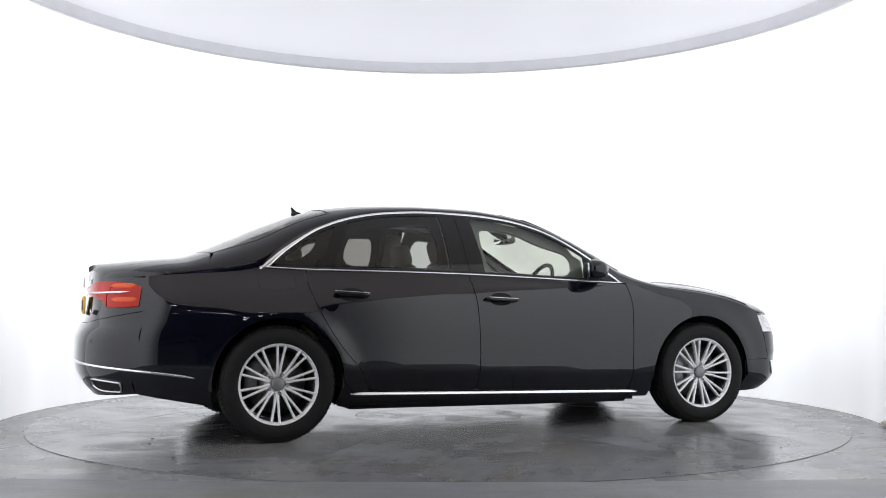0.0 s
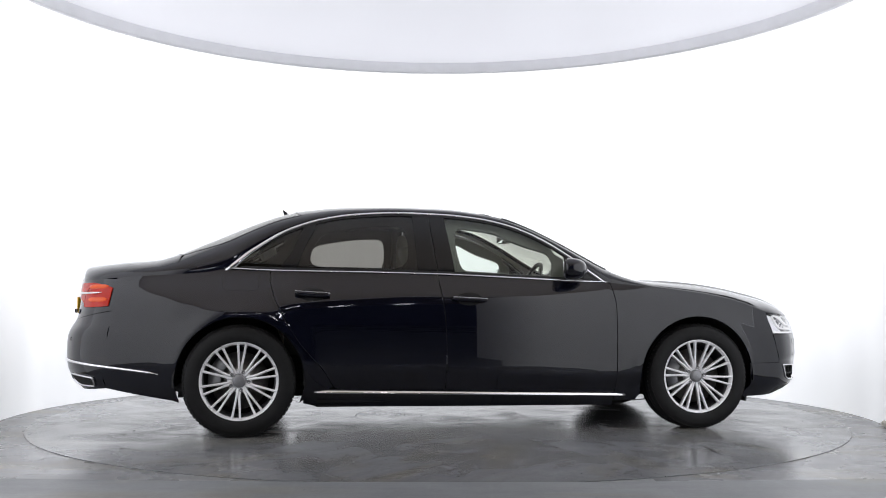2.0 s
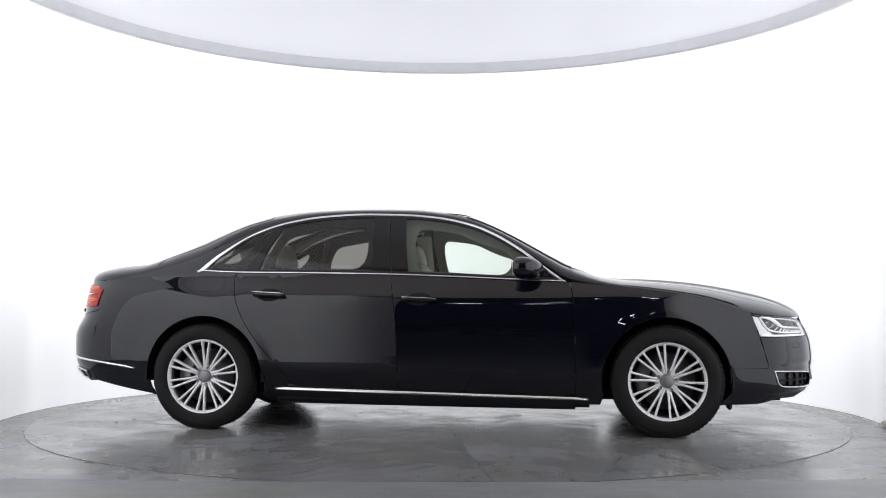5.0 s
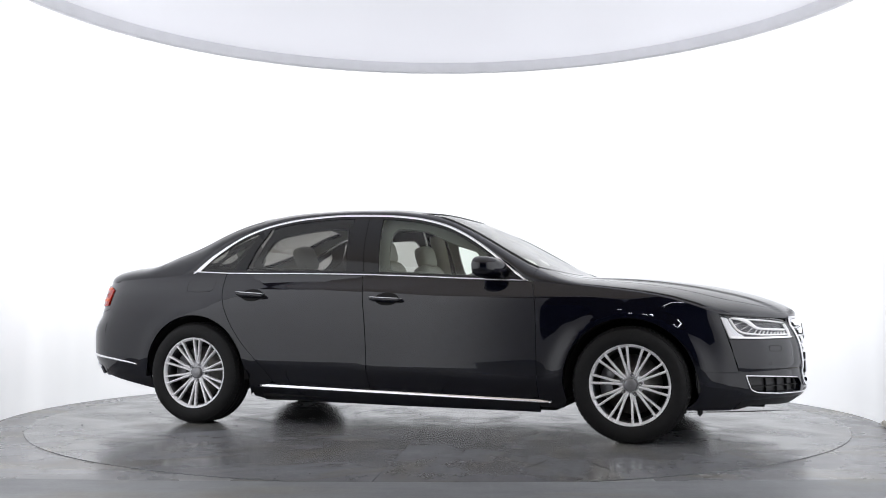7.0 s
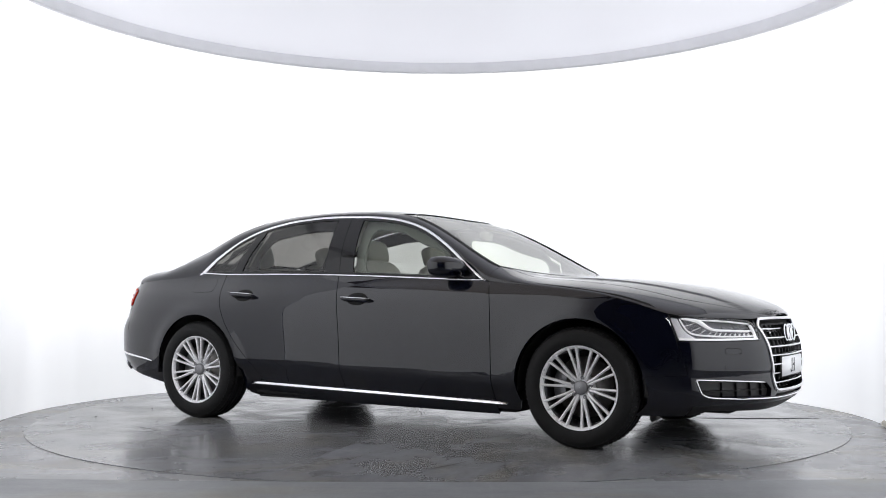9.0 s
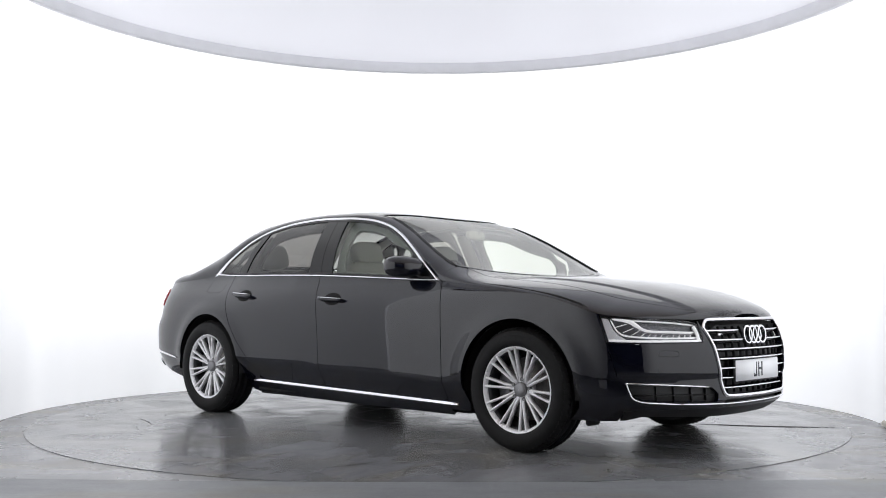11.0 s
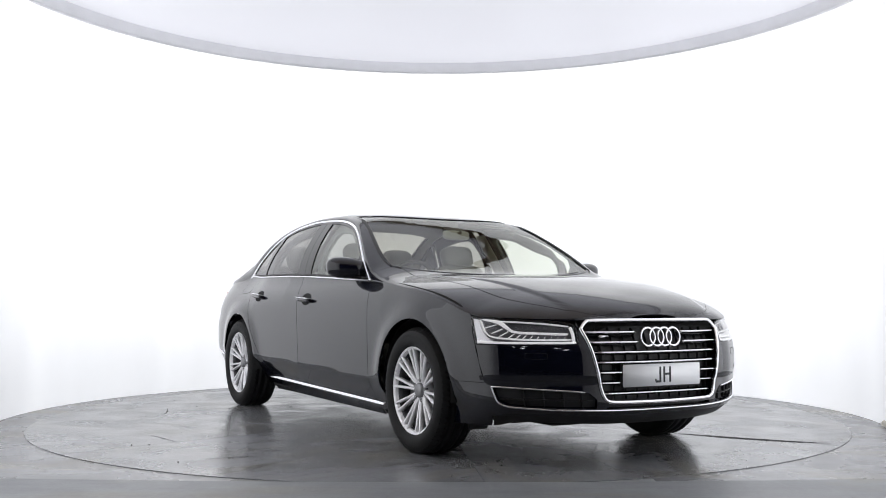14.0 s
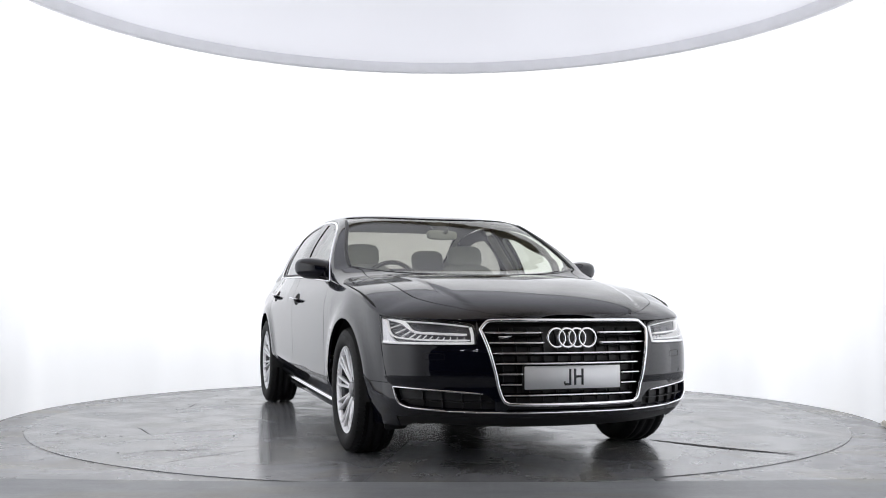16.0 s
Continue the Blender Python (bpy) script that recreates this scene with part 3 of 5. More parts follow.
tagged(car, "black four-door saloon car with chrome trim, parked on the turntable", "car")
G = 0.0029  # half of a shut line


def both(fn):
    for m in (False, True):
        fn(m)


def car_sides():
    AR = 0.398
    fx = lambda z: float(pchip((0.15, 0.932), (0.60, 0.932), (0.80, 0.928), (0.93, 0.908), (1.0, 0.89))(z))
    bx = lambda z: float(pchip((0.15, -0.199), (0.50, -0.200), (0.65, -0.205), (0.85, -0.225), (1.02, -0.256))(z))
    rx = pchip((0.10, -0.88), (0.26, -0.90), (0.38, -0.962), (0.57, -1.122), (0.75, -1.237), (0.887, -1.295), (0.97, -1.313), (1.04, -1.315))
    zb = lambda x: float(belt(x)) - 0.004
    vert = lambda f, z0, z1, dx, n=14: [(float(f(z0 + (z1 - z0) * i / n)) + dx, z0 + (z1 - z0) * i / n) for i in range(n + 1)]
    zsill = pchip((-1.1, 0.262), (1.05, 0.218))

    fender = vert(fx, 0.19, 0.962, G)[::-1] + [(1.085, 0.19)] + [p for p in arch(1.49, 0.345, AR, 195, 12)] + [(2.112, 0.43), (2.085, 0.53), (2.055, 0.622), (2.03, 0.69), (2.012, 0.75), (2.008, float(rail(2.008)) - 0.002)] + along(rail, 1.99, 0.92)
    fdoor = vert(fx, 0.255, 0.958, -G) + [(x, zb(x)) for x in np.linspace(0.86, -0.24, 20)] + vert(bx, zb(-0.25), 0.275, G) + [(x, float(zsill(x)) + 0.028) for x in np.linspace(-0.15, 0.9, 16)]
    rdoor = vert(bx, 0.275, zb(-0.25), -G) + [(x, zb(x)) for x in np.linspace(-0.30, -1.29, 20)] + [(float(rx(z)) + G, z) for z in np.linspace(1.02, 0.295, 24)] + [(x, float(zsill(x)) + 0.028) for x in np.linspace(-0.87, -0.25, 10)]
    quarter = [(float(rx(z)) - G, z) for z in np.linspace(0.30, 1.025, 24)] + [(x, zb(x)) for x in np.linspace(-1.34, -1.575, 8)] + along(rail, -1.60, -2.25, 16) + [(-2.26, 0.97), (-2.258, 0.94), (-2.272, 0.80), (-2.275, 0.70), (-2.295, 0.58), (-2.31, 0.47), (-2.325, 0.40), (-2.30, 0.30), (-2.143, 0.268), (-1.90, 0.222)] + arch(-1.492, 0.345, AR, 200, -22) + [(-1.09, 0.22)]
    sill = [(0.93, 0.19)] + [(x, float(zsill(x)) + 0.025) for x in np.linspace(0.93, -1.0, 24)] + [(-1.09, 0.285), (-1.10, 0.19), (-1.0, 0.165), (0.0, 0.158), (0.93, 0.155)]

    def one(m):
        patch("front_fender", SIDE, fender, M_PAINT, car, mirror=m)
        fd = patch("front_door", SIDE, fdoor, M_PAINT, car, mirror=m)
        rd = patch("rear_door", SIDE, rdoor, M_PAINT, car, mirror=m)
        patch("rear_quarter_panel", SIDE, quarter, M_PAINT, car, mirror=m)
        patch("sill", SIDE, sill, M_PAINT, car, mirror=m, flange=0.05)
        strip("sill_trim", SIDE, [(x, float(zsill(x)) + 0.010) for x in np.linspace(1.012, -1.035, 60)], 0.017, 0.011, M_CHROME, car, mirror=m, tilt=0.75, label="bright chrome strip along the sill")
        # door handles
        for d, x0, x1, z0, z1 in ((fd, -0.166, 0.055, 0.862, 0.852), (rd, -1.160, -0.943, 0.888, 0.878)):
            xc, zc = (x0 + x1) / 2, (z0 + z1) / 2
            cup = [(xc + 0.084 * math.cos(a), zc - 0.004 + 0.041 * math.sin(a)) for a in np.linspace(0, 2 * math.pi, 28, endpoint=False)]
            # flat dark patch laid on the door stands for the shaded cup
            patch("handle_cup_shade", SIDE, cup, M_LINER, d, (0.02, 0.02), mirror=m, offset=0.0015, flange=0.0)
            line = [(x0 + (x1 - x0) * i / 16, z0 + (z1 - z0) * i / 16 - 0.012) for i in range(17)]
            strip("door_handle", SIDE, line, 0.030, 0.040, M_PAINT, d, mirror=m, label="gloss black pull handle")
            line = [(u, v + 0.009) for u, v in line]
            strip("handle_trim", SIDE, line, 0.014, 0.044, M_SATIN, d, mirror=m, label="bright satin strip on the handle")
        # fuel flap only on the right-hand side
        if not m:
            flap = smooth([(-1.60, 0.992), (-1.53, 1.002), (-1.42, 1.002), (-1.388, 0.985), (-1.385, 0.93), (-1.41, 0.907), (-1.53, 0.903), (-1.598, 0.915)], 4, True)
            strip("fuel_flap", SIDE, flap, 0.003, 0.0006, M_LINER, car, closed=True, label="thin shut line round the fuel flap")
        # dark backing under the joints with the bonnet sides and the boot's shoulders
        for x0, x1 in ((0.93, 1.98), (-1.62, -2.24)):
            strip("joint_backing", SIDE, along(rail, x0, x1), 0.05, 0.002, M_LINER, car, offset=-0.012, mirror=m)
    both(one)


def glasshouse():
    """Chrome surround, black pillars, door panes."""
    arc_x = np.linspace(0.872, -1.592, 90)
    top = [(x, float(rail(x)) - 0.010) for x in arc_x]
    ztop = lambda x, d: float(rail(x)) - d
    zlow = lambda x: float(belt(x)) + 0.016

    def one(m):
        w = [0.020 + 0.022 * max(0, (-1.22 - x) / 0.37) ** 1.5 for x in arc_x]
        strip("window_trim", SIDE, [(x, z - 0.006 * max(0, (-1.22 - x) / 0.37)) for x, z in top], 0.02, 0.007, M_CHROME, car, mirror=m, widths=w, label="chrome arc over the side windows")
        strip("belt_trim", SIDE, [(x, float(belt(x)) + 0.003) for x in np.linspace(0.88, -1.60, 70)], 0.015, 0.009, M_CHROME, car, mirror=m, tilt=0.5, label="chrome strip under the side windows")

        def clip(pts):
            return [(x, min(z, ztop(x, 0.018))) for x, z in pts]
        # black frame areas: B pillar, C post, mirror corner, edges
        bp = clip([(-0.245, zlow(-0.25)), (-0.262, 1.15), (-0.276, 1.30), (-0.286, 1.45)]) + [(x, ztop(x, 0.018)) for x in (-0.25, -0.20, -0.185)] + clip([(-0.175, 1.30), (-0.155, 1.15), (-0.138, 1.02), (-0.135, zlow(-0.14))])
        bp2 = [(-0.249, zlow(-0.25)), (-0.266, 1.15), (-0.280, 1.30), (-0.290, ztop(-0.29, 0.018))] + [(x, ztop(x, 0.018)) for x in (-0.33, -0.37, -0.395)] + [(-0.39, 1.30), (-0.383, 1.15), (-0.377, zlow(-0.38))]
        patch("door_pillar", SIDE, bp, M_GLOSSY, car, mirror=m, offset=0.001, label="gloss black window pillar")
        patch("door_pillar", SIDE, bp2, M_GLOSSY, car, mirror=m, offset=0.001, label="gloss black window pillar", flip=False)
        post = [(-1.262, zlow(-1.26)), (-1.19, 1.13), (-1.10, ztop(-1.10, 0.03)), (-1.10, ztop(-1.10, 0.018)), (-1.05, ztop(-1.05, 0.018)), (-1.02, ztop(-1.02, 0.018)), (-1.035, 1.30), (-1.10, 1.18), (-1.155, zlow(-1.16))]
        patch("rear_post", SIDE, post, M_GLOSSY, car, mirror=m, offset=0.001, label="gloss black window pillar")
        corner = [(0.60, zlow(0.60)), (0.60, ztop(0.60, 0.018))] + [(x, ztop(x, 0.018)) for x in np.linspace(0.64, 0.84, 8)] + [(0.845, zlow(0.845))]
        patch("mirror_corner", SIDE, corner, M_GLOSSY, car, mirror=m, offset=0.001, label="black corner piece by the mirror")
        # slim black frame along arc and belt
        strip("window_seal", SIDE, [(x, ztop(x, 0.026)) for x in np.linspace(0.82, -1.47, 80)], 0.020, 0.0025, M_GLOSSY, car, mirror=m)
        strip("belt_seal", SIDE, [(x, zlow(x) + 0.001) for x in np.linspace(0.83, -1.50, 60)], 0.012, 0.003, M_PLASTIC, car, mirror=m)
        # panes
        front = [(x, ztop(x, 0.022)) for x in np.linspace(0.598, -0.17, 28)] + [(-0.18, 1.30), (-0.155, 1.15), (-0.138, 1.02), (-0.135, zlow(-0.14))] + [(x, zlow(x) - 0.01) for x in np.linspace(-0.12, 0.598, 16)]
        patch("front_window", SIDE, front, M_FGLASS, car, mirror=m, flange=0, offset=-0.004, label="clear side window")
        rear = [(x, ztop(x, 0.022)) for x in np.linspace(-0.392, -1.03, 24)] + [(-1.037, 1.30), (-1.10, 1.18), (-1.155, zlow(-1.16) - 0.01)] + [(x, zlow(x) - 0.01) for x in np.linspace(-1.1, -0.377, 14)] + [(-0.385, 1.15), (-0.391, 1.30)]
        patch("rear_window", SIDE, rear, M_RGLASS, car, mirror=m, flange=0, offset=-0.004, label="dark tinted side window")
        # lining round the panes, inside; front ones coloured darker to stand for cabin shade
        def ring(o, d, material):
            c = np.array(o).mean(0)
            q = []
            for x, z in o:
                v = np.array((x, z)) - c
                q.append(tuple(c + v - np.sign(v) * np.minimum(np.abs(v) * 0.45, d)))
            n = len(q)
            q = [tuple((np.array(q[i - 2]) + np.array(q[i - 1]) * 2 + np.array(q[i]) * 3 + np.array(q[(i + 1) % n]) * 2 + np.array(q[(i + 2) % n])) / 9) for i in range(n)]
            wide = [(x + math.copysign(0.012, x - c[0]), z + (0.032 if z > c[1] else -0.01)) for x, z in o]
            patch("door_frame_lining", SIDE, wide, material, car, (0.04, 0.04), holes=(q,), mirror=m, offset=-0.055, flange=0.02)
        ring(rear, np.array((0.036, 0.040)), M_LINER)
        ring(front, np.array((0.05, 0.035)), M_SHADED_TRIM)
        qtr = [(-1.262, zlow(-1.26) - 0.01), (-1.19, 1.13), (-1.10, ztop(-1.10, 0.022))] + [(x, ztop(x, 0.022)) for x in np.linspace(-1.15, -1.54, 18)] + [(-1.545, zlow(-1.545) - 0.01)]
        ring(qtr, np.array((0.10, 0.045)), M_LINER)
        patch("quarter_window", SIDE, qtr, M_RGLASS, car, mirror=m, flange=0, offset=-0.004, label="dark tinted quarter window")
    both(one)


def W_(s):
    return math.asin(s) * 2 / math.pi


def car_top():
    st = (0.045, 0.05)
    wx = pchip((0.95, W_(0.86)), (0.5, W_(0.90)), (0.1, W_(0.925)), (-1.1, W_(0.91)), (-1.9, W_(0.84)))
    c0, h0, r0, b0 = 0.905, 0.075, -1.125, -1.86  # corners: cowl, header, rear header, rear base
    cowl = lambda k: 1.115 + (c0 - 1.115) * abs(k) ** 2.2
    head = lambda k: 0.235 + (h0 - 0.235) * abs(k) ** 2.2
    rhead = lambda k: -1.16 + (r0 + 1.16) * abs(k) ** 2
    rbase = lambda k: -1.945 + (b0 + 1.945) * abs(k) ** 2.5
    ks = np.linspace(-1, 1, 25)

    def row(f, x, dx=0.0, k=ks):
        """A line across the car between the screen's corners at x."""
        return [(f(q) + dx, q * float(wx(x))) for q in k]

    def flankline(x0, x1, s, n=16, d=0.0):
        return [(x, s * (float(wx(x)) + d)) for x in np.linspace(x0, x1, n)]
    # bonnet and fender tops, divided by the shut line
    edge = pchip((0.90, W_(0.80)), (1.6, W_(0.785)), (2.0, W_(0.785)), (2.2, W_(0.80)), (2.32, W_(0.84)), (2.43, W_(0.93)))
    xs = np.linspace(0.985, 2.405, 40)
    bonnet = [(x, -float(edge(x)) + 0.005) for x in xs] + [(2.425, w) for w in np.linspace(-W_(0.93), W_(0.93), 16)] + [(x, float(edge(x)) - 0.004) for x in xs[::-1]] + [(cowl(q) + 0.03, q * float(wx(c0)) * 0.93) for q in ks[::-1]]
    patch("bonnet", TOP, bonnet, M_PAINT, car, (0.035, 0.013))
    for s in (-1, 1):
        ft = [(x, s * (float(edge(x)) + 0.004)) for x in xs] + [(2.425, s * W_(0.96)), (2.425, s * 1.0)] + [(x, s * 1.0) for x in np.linspace(2.40, 0.9, 36)] + [(0.92, s * float(wx(0.92)))]
        patch("fender_top", TOP, ft, M_PAINT, car, (0.035, 0.03), flange=0.01)
    # windscreen
    scr = row(cowl, c0) + flankline(c0, h0, 1)[1:-1] + row(head, h0)[::-1] + flankline(h0, c0, -1)[1:-1]
    patch("windscreen", TOP, scr, M_WS, car, st, flange=0, offset=-0.004, label="clear windscreen, faintly green")
    line = row(cowl, c0, -0.004) + flankline(c0, h0, 1)[1:-1] + row(head, h0)[::-1] + flankline(h0, c0, -1)[1:-1]
    strip("windscreen_seal", TOP, line, 0.026, 0.002, M_GLOSSY, car, closed=True, label="black band round the windscreen")
    for q in (-1, 1):
        # added black strip paints the dark reflection on the pillar's edge
        strip("pillar_dark_strip", TOP, flankline(c0 + 0.005, 0.22, q, 30), 0.026, 0.007, M_PLASTIC, car, label="matt black strip for the dark reflection along the pillar edge")
    # cowl panel and wipers
    cw = [(cowl(q) - 0.005, q * float(wx(c0)) * 0.97) for q in ks] + [(cowl(q) + 0.028, q * float(wx(c0)) * 0.94) for q in ks[::-1]]
    patch("cowl", TOP, cw, M_PLASTIC, car, st, offset=-0.012, label="black plastic scuttle panel")
    for k0, k1 in ((-0.62, 0.03), (0.08, 0.74)):
        ln = [(cowl(k0 + (k1 - k0) * i / 12) - 0.010 - 0.018 * i / 12, (k0 + (k1 - k0) * i / 12) * float(wx(c0))) for i in range(13)]
        strip("wiper", TOP, ln, 0.010, 0.008, M_PLASTIC, car, offset=-0.008, label="black windscreen wiper")
    # roof with rails down to both pillars
    roof = row(head, h0, -0.004) + flankline(h0, r0, 1, 30)[1:-1] + row(rhead, r0, 0.004)[::-1] + flankline(r0, h0, -1, 30)[1:-1]
    patch("roof", TOP, roof, M_PAINT, car, (0.05, 0.05))
    for s in (-1, 1):
        rl = flankline(c0 + 0.01, b0 + 0.01, s, 60) + [(x, s * 1.0) for x in np.linspace(-1.92, 0.90, 70)]
        patch("roof_rail", TOP, rl, M_PAINT, car, (0.045, 0.03), flange=0.006)
    rw = row(rhead, r0) + flankline(r0, b0, 1)[1:-1] + row(rbase, b0)[::-1] + flankline(b0, r0, -1)[1:-1]
    patch("rear_screen", TOP, rw, M_RGLASS, car, st, flange=0, offset=-0.003, label="dark tinted rear screen")
    strip("rear_screen_seal", TOP, rw, 0.022, 0.002, M_GLOSSY, car, closed=True)
    # boot lid and the shoulders beside it
    wb = float(wx(b0)) * 0.985
    boot = [(rbase(q) - 0.012, q * wb) for q in ks] + [(-2.545, q * wb) for q in ks[::-1]]
    patch("boot_lid", TOP, boot, M_PAINT, car, (0.04, 0.05))
    for s in (-1, 1):
        sh = [(x, s * (wb + 0.006)) for x in np.linspace(-1.875, -2.54, 16)] + [(x, s * 1.0) for x in np.linspace(-2.54, -1.90, 20)]
        patch("rear_shoulder", TOP, sh, M_PAINT, car, (0.04, 0.03), flange=0.006)
    # unseen dark panel added under the bonnet so that no light shows through gaps
    ub = [(x, -0.90) for x in np.linspace(1.15, 2.39, 20)] + [(x, 0.90) for x in np.linspace(2.39, 1.15, 20)]
    patch("bonnet_backing", TOP, ub, M_LINER, car, (0.06, 0.08), offset=-0.05, flange=0)
    # small white marks printed in the screen's upper corner
    for k in range(3):
        q = [(0.155 + 0.004 * k, -0.625 + 0.014 * k), (0.155 + 0.004 * k, -0.615 + 0.014 * k), (0.167 + 0.004 * k, -0.615 + 0.014 * k), (0.167 + 0.004 * k, -0.625 + 0.014 * k)]
        patch("screen_mark", TOP, q, M_PLATE, car, (0.02, 0.02), offset=0.001, flange=0, label="tiny plain white mark")
    sw = smooth([(0.20, -0.10), (0.20, 0.10), (0.27, 0.085), (0.335, 0.05), (0.345, 0.0), (0.335, -0.05), (0.27, -0.085)], 4, True)
    patch("sensor_window", TOP, sw, M_DASH, car, (0.03, 0.03), offset=-0.009, flange=0.02, label="dark sensor housing behind the windscreen")
    # aerial
    bm = bmesh.new()
    prof = [(0.075, 0.0), (0.03, 0.012), (-0.03, 0.030), (-0.062, 0.058), (-0.070, 0.056), (-0.062, 0.025), (-0.068, 0.0)]
    prev = None
    for y, k in ((-0.016, 0.0), (-0.006, 1.0), (0.006, 1.0), (0.016, 0.0)):
        ring = [bm.verts.new((x * (0.92 if k == 0 else 1), y * (1.3 if z < 0.01 else 1), z * (0.80 if k == 0 else 1))) for x, z in prof]
        if prev:
            for i in range(len(prof)):
                j = (i + 1) % len(prof)
                bm.faces.new((prev[i], prev[j], ring[j], ring[i]))
        else:
            bm.faces.new(ring[::-1])
        prev = ring
    bm.faces.new(prev)
    bmesh.ops.transform(bm, matrix=Matrix.Translation((-1.165, 0, float(crown(-1.165)) - 0.012)), verts=bm.verts)
    bmesh.ops.recalc_face_normals(bm, faces=bm.faces)
    part("aerial", bm, M_GLOSSY, car, "black shark-fin roof aerial")
    # pale lining inside
    lin = row(head, h0, -0.03) + row(rhead, r0, 0.03)[::-1]
    patch("headliner", TOP, lin, M_HEADLINER, car, (0.07, 0.07), offset=-0.035, flange=0, label="pale grey roof lining")
    for s in (-1, 1):
        rl = flankline(0.86, -1.80, s, 40, 0.01) + [(x, s * 0.985) for x in np.linspace(-1.55, 0.82, 60)]
        patch("pillar_lining", TOP, rl, M_HEADLINER, car, (0.06, 0.05), offset=-0.022, flange=0, label="pale pillar lining")


car_sides()
glasshouse()
car_top()


def wheels():
    """Alloy wheel with ten forked spokes, built once at the origin with its outer face towards -y."""
    bm = bmesh.new()
    lathe(bm, [(0.224, -0.078), (0.226, -0.092), (0.236, -0.100), (0.243, -0.103), (0.246, -0.099), (0.247, -0.090), (0.236, -0.078), (0.224, -0.078)], 72, "Y")
    bmesh.ops.recalc_face_normals(bm, faces=bm.faces)
    wheel = part("wheel", bm, M_ALLOY, car, "silver multi-spoke alloy wheel")
    bm = bmesh.new()
    lathe(bm, [(0.214, 0.10), (0.216, -0.02), (0.217, -0.050), (0.223, -0.0775), (0.235, -0.0775), (0.228, 0.0), (0.236, 0.10), (0.214, 0.10)], 72, "Y")
    bmesh.ops.recalc_face_normals(bm, faces=bm.faces)
    part("rim_barrel", bm, M_BARREL_SHADE, wheel, "grey inner barrel of the rim, darkened for shade behind the spokes")
    # tyre: sidewalls, shoulder, grooved tread
    prof = [(0.232, -0.09), (0.246, -0.108), (0.262, -0.116), (0.285, -0.120), (0.308, -0.117), (0.326, -0.108), (0.336, -0.099), (0.341, -0.090)]
    half_t = prof + [(0.344, -0.080), (0.344, -0.056), (0.337, -0.054), (0.337, -0.046), (0.345, -0.044), (0.345, -0.014), (0.338, -0.012), (0.338, -0.004)]
    full = half_t + [(r, -h) for r, h in half_t[::-1]]
    bm = bmesh.new()
    lathe(bm, full, 96, "Y")
    bmesh.ops.recalc_face_normals(bm, faces=bm.faces)
    part("tyre", bm, M_RUBBER, wheel, "black rubber tyre")
    # shoulder tread blocks
    bm = bmesh.new()
    for i in range(72):
        a = 2 * math.pi * i / 72
        for s in (-1, 1):
            mt = Matrix.Rotation(-a, 4, "Y") @ Matrix.Translation((0.3378, s * 0.088, 0)) @ Matrix.Rotation(s * 0.45, 4, "Z") @ Matrix.Rotation(0.25, 4, "X")
            vs = [bm.verts.new(mt @ Vector((0.0045 * p, 0.019 * q, 0.0100 * r))) for p, q, r in ((-1, -1, -1), (1, -1, -1), (1, 1, -1), (-1, 1, -1), (-1, -1, 1), (1, -1, 1), (1, 1, 1), (-1, 1, 1))]
            for f in ((0, 3, 2, 1), (4, 5, 6, 7), (0, 1, 5, 4), (1, 2, 6, 5), (2, 3, 7, 6), (3, 0, 4, 7)):
                bm.faces.new([vs[k] for k in f])
    tagged(part("tread", bm, M_RUBBER, wheel, smooth=False), "tread blocks round the shoulder", kind="stuff")
    # raised plain marks on the sidewall
    bm = bmesh.new()
    box(bm, 0, 0, 0, 0.018, 0.0014, 0.024, 0.0004, seg=1)
    mark = part("sidewall_mark", bm, M_RUBBER, wheel, "raised plain mark", smooth=False)
    for c in (90, 270):
        for k in range(8):
            o = mark if (c, k) == (90, 0) else mark.copy()
            if o is not mark:
                scene.collection.objects.link(o)
            o.matrix_basis = Matrix.Rotation(-radians(c - 24 + k * 6.8), 4, "Y") @ Matrix.Translation((0.298, -0.1185, 0))
    # forked spokes: two prongs that join near the hub
    bm = bmesh.new()

    def prong(side):
        # centre line r -> sideways offset, width, depth of the face
        rows = ((0.046, 0.0070, 0.0170, -0.058), (0.070, 0.0074, 0.0165, -0.066), (0.090, 0.0078, 0.0156, -0.071), (0.108, 0.0096, 0.0156, -0.075), (0.130, 0.0126, 0.0148, -0.079), (0.165, 0.0170, 0.0146, -0.085), (0.20, 0.0211, 0.0150, -0.092), (0.231, 0.0247, 0.0164, -0.098))
        rings = []
        for r, o, w, h in rows:
            o *= side
            rings.append([bm.verts.new(Vector((r, h + d, o + q * w / 2))) for q, d in ((-1, 0.004), (-0.55, -0.002), (0.55, -0.002), (1, 0.004), (0.8, 0.030), (-0.8, 0.030))])
        for p, q in zip(rings, rings[1:]):
            for i in range(6):
                j = (i + 1) % 6
                bm.faces.new((p[i], p[j], q[j], q[i]))
    prong(1)
    prong(-1)
    bmesh.ops.recalc_face_normals(bm, faces=bm.faces)
    spoke = part("spoke", bm, M_ALLOY, wheel)
    for i in range(1, 10):
        o = spoke.copy()
        scene.collection.objects.link(o)
        o.matrix_basis = Matrix.Rotation(2 * math.pi * i / 10, 4, "Y")
    spoke.matrix_basis = Matrix.Rotation(0, 4, "Y")
    # hub, cap, bolts
    bm = bmesh.new()
    lathe(bm, [(0.001, -0.054), (0.045, -0.054), (0.066, -0.050), (0.074, -0.040), (0.072, 0.0)], 40, "Y")
    part("hub", bm, M_ALLOY, wheel)
    bm = bmesh.new()
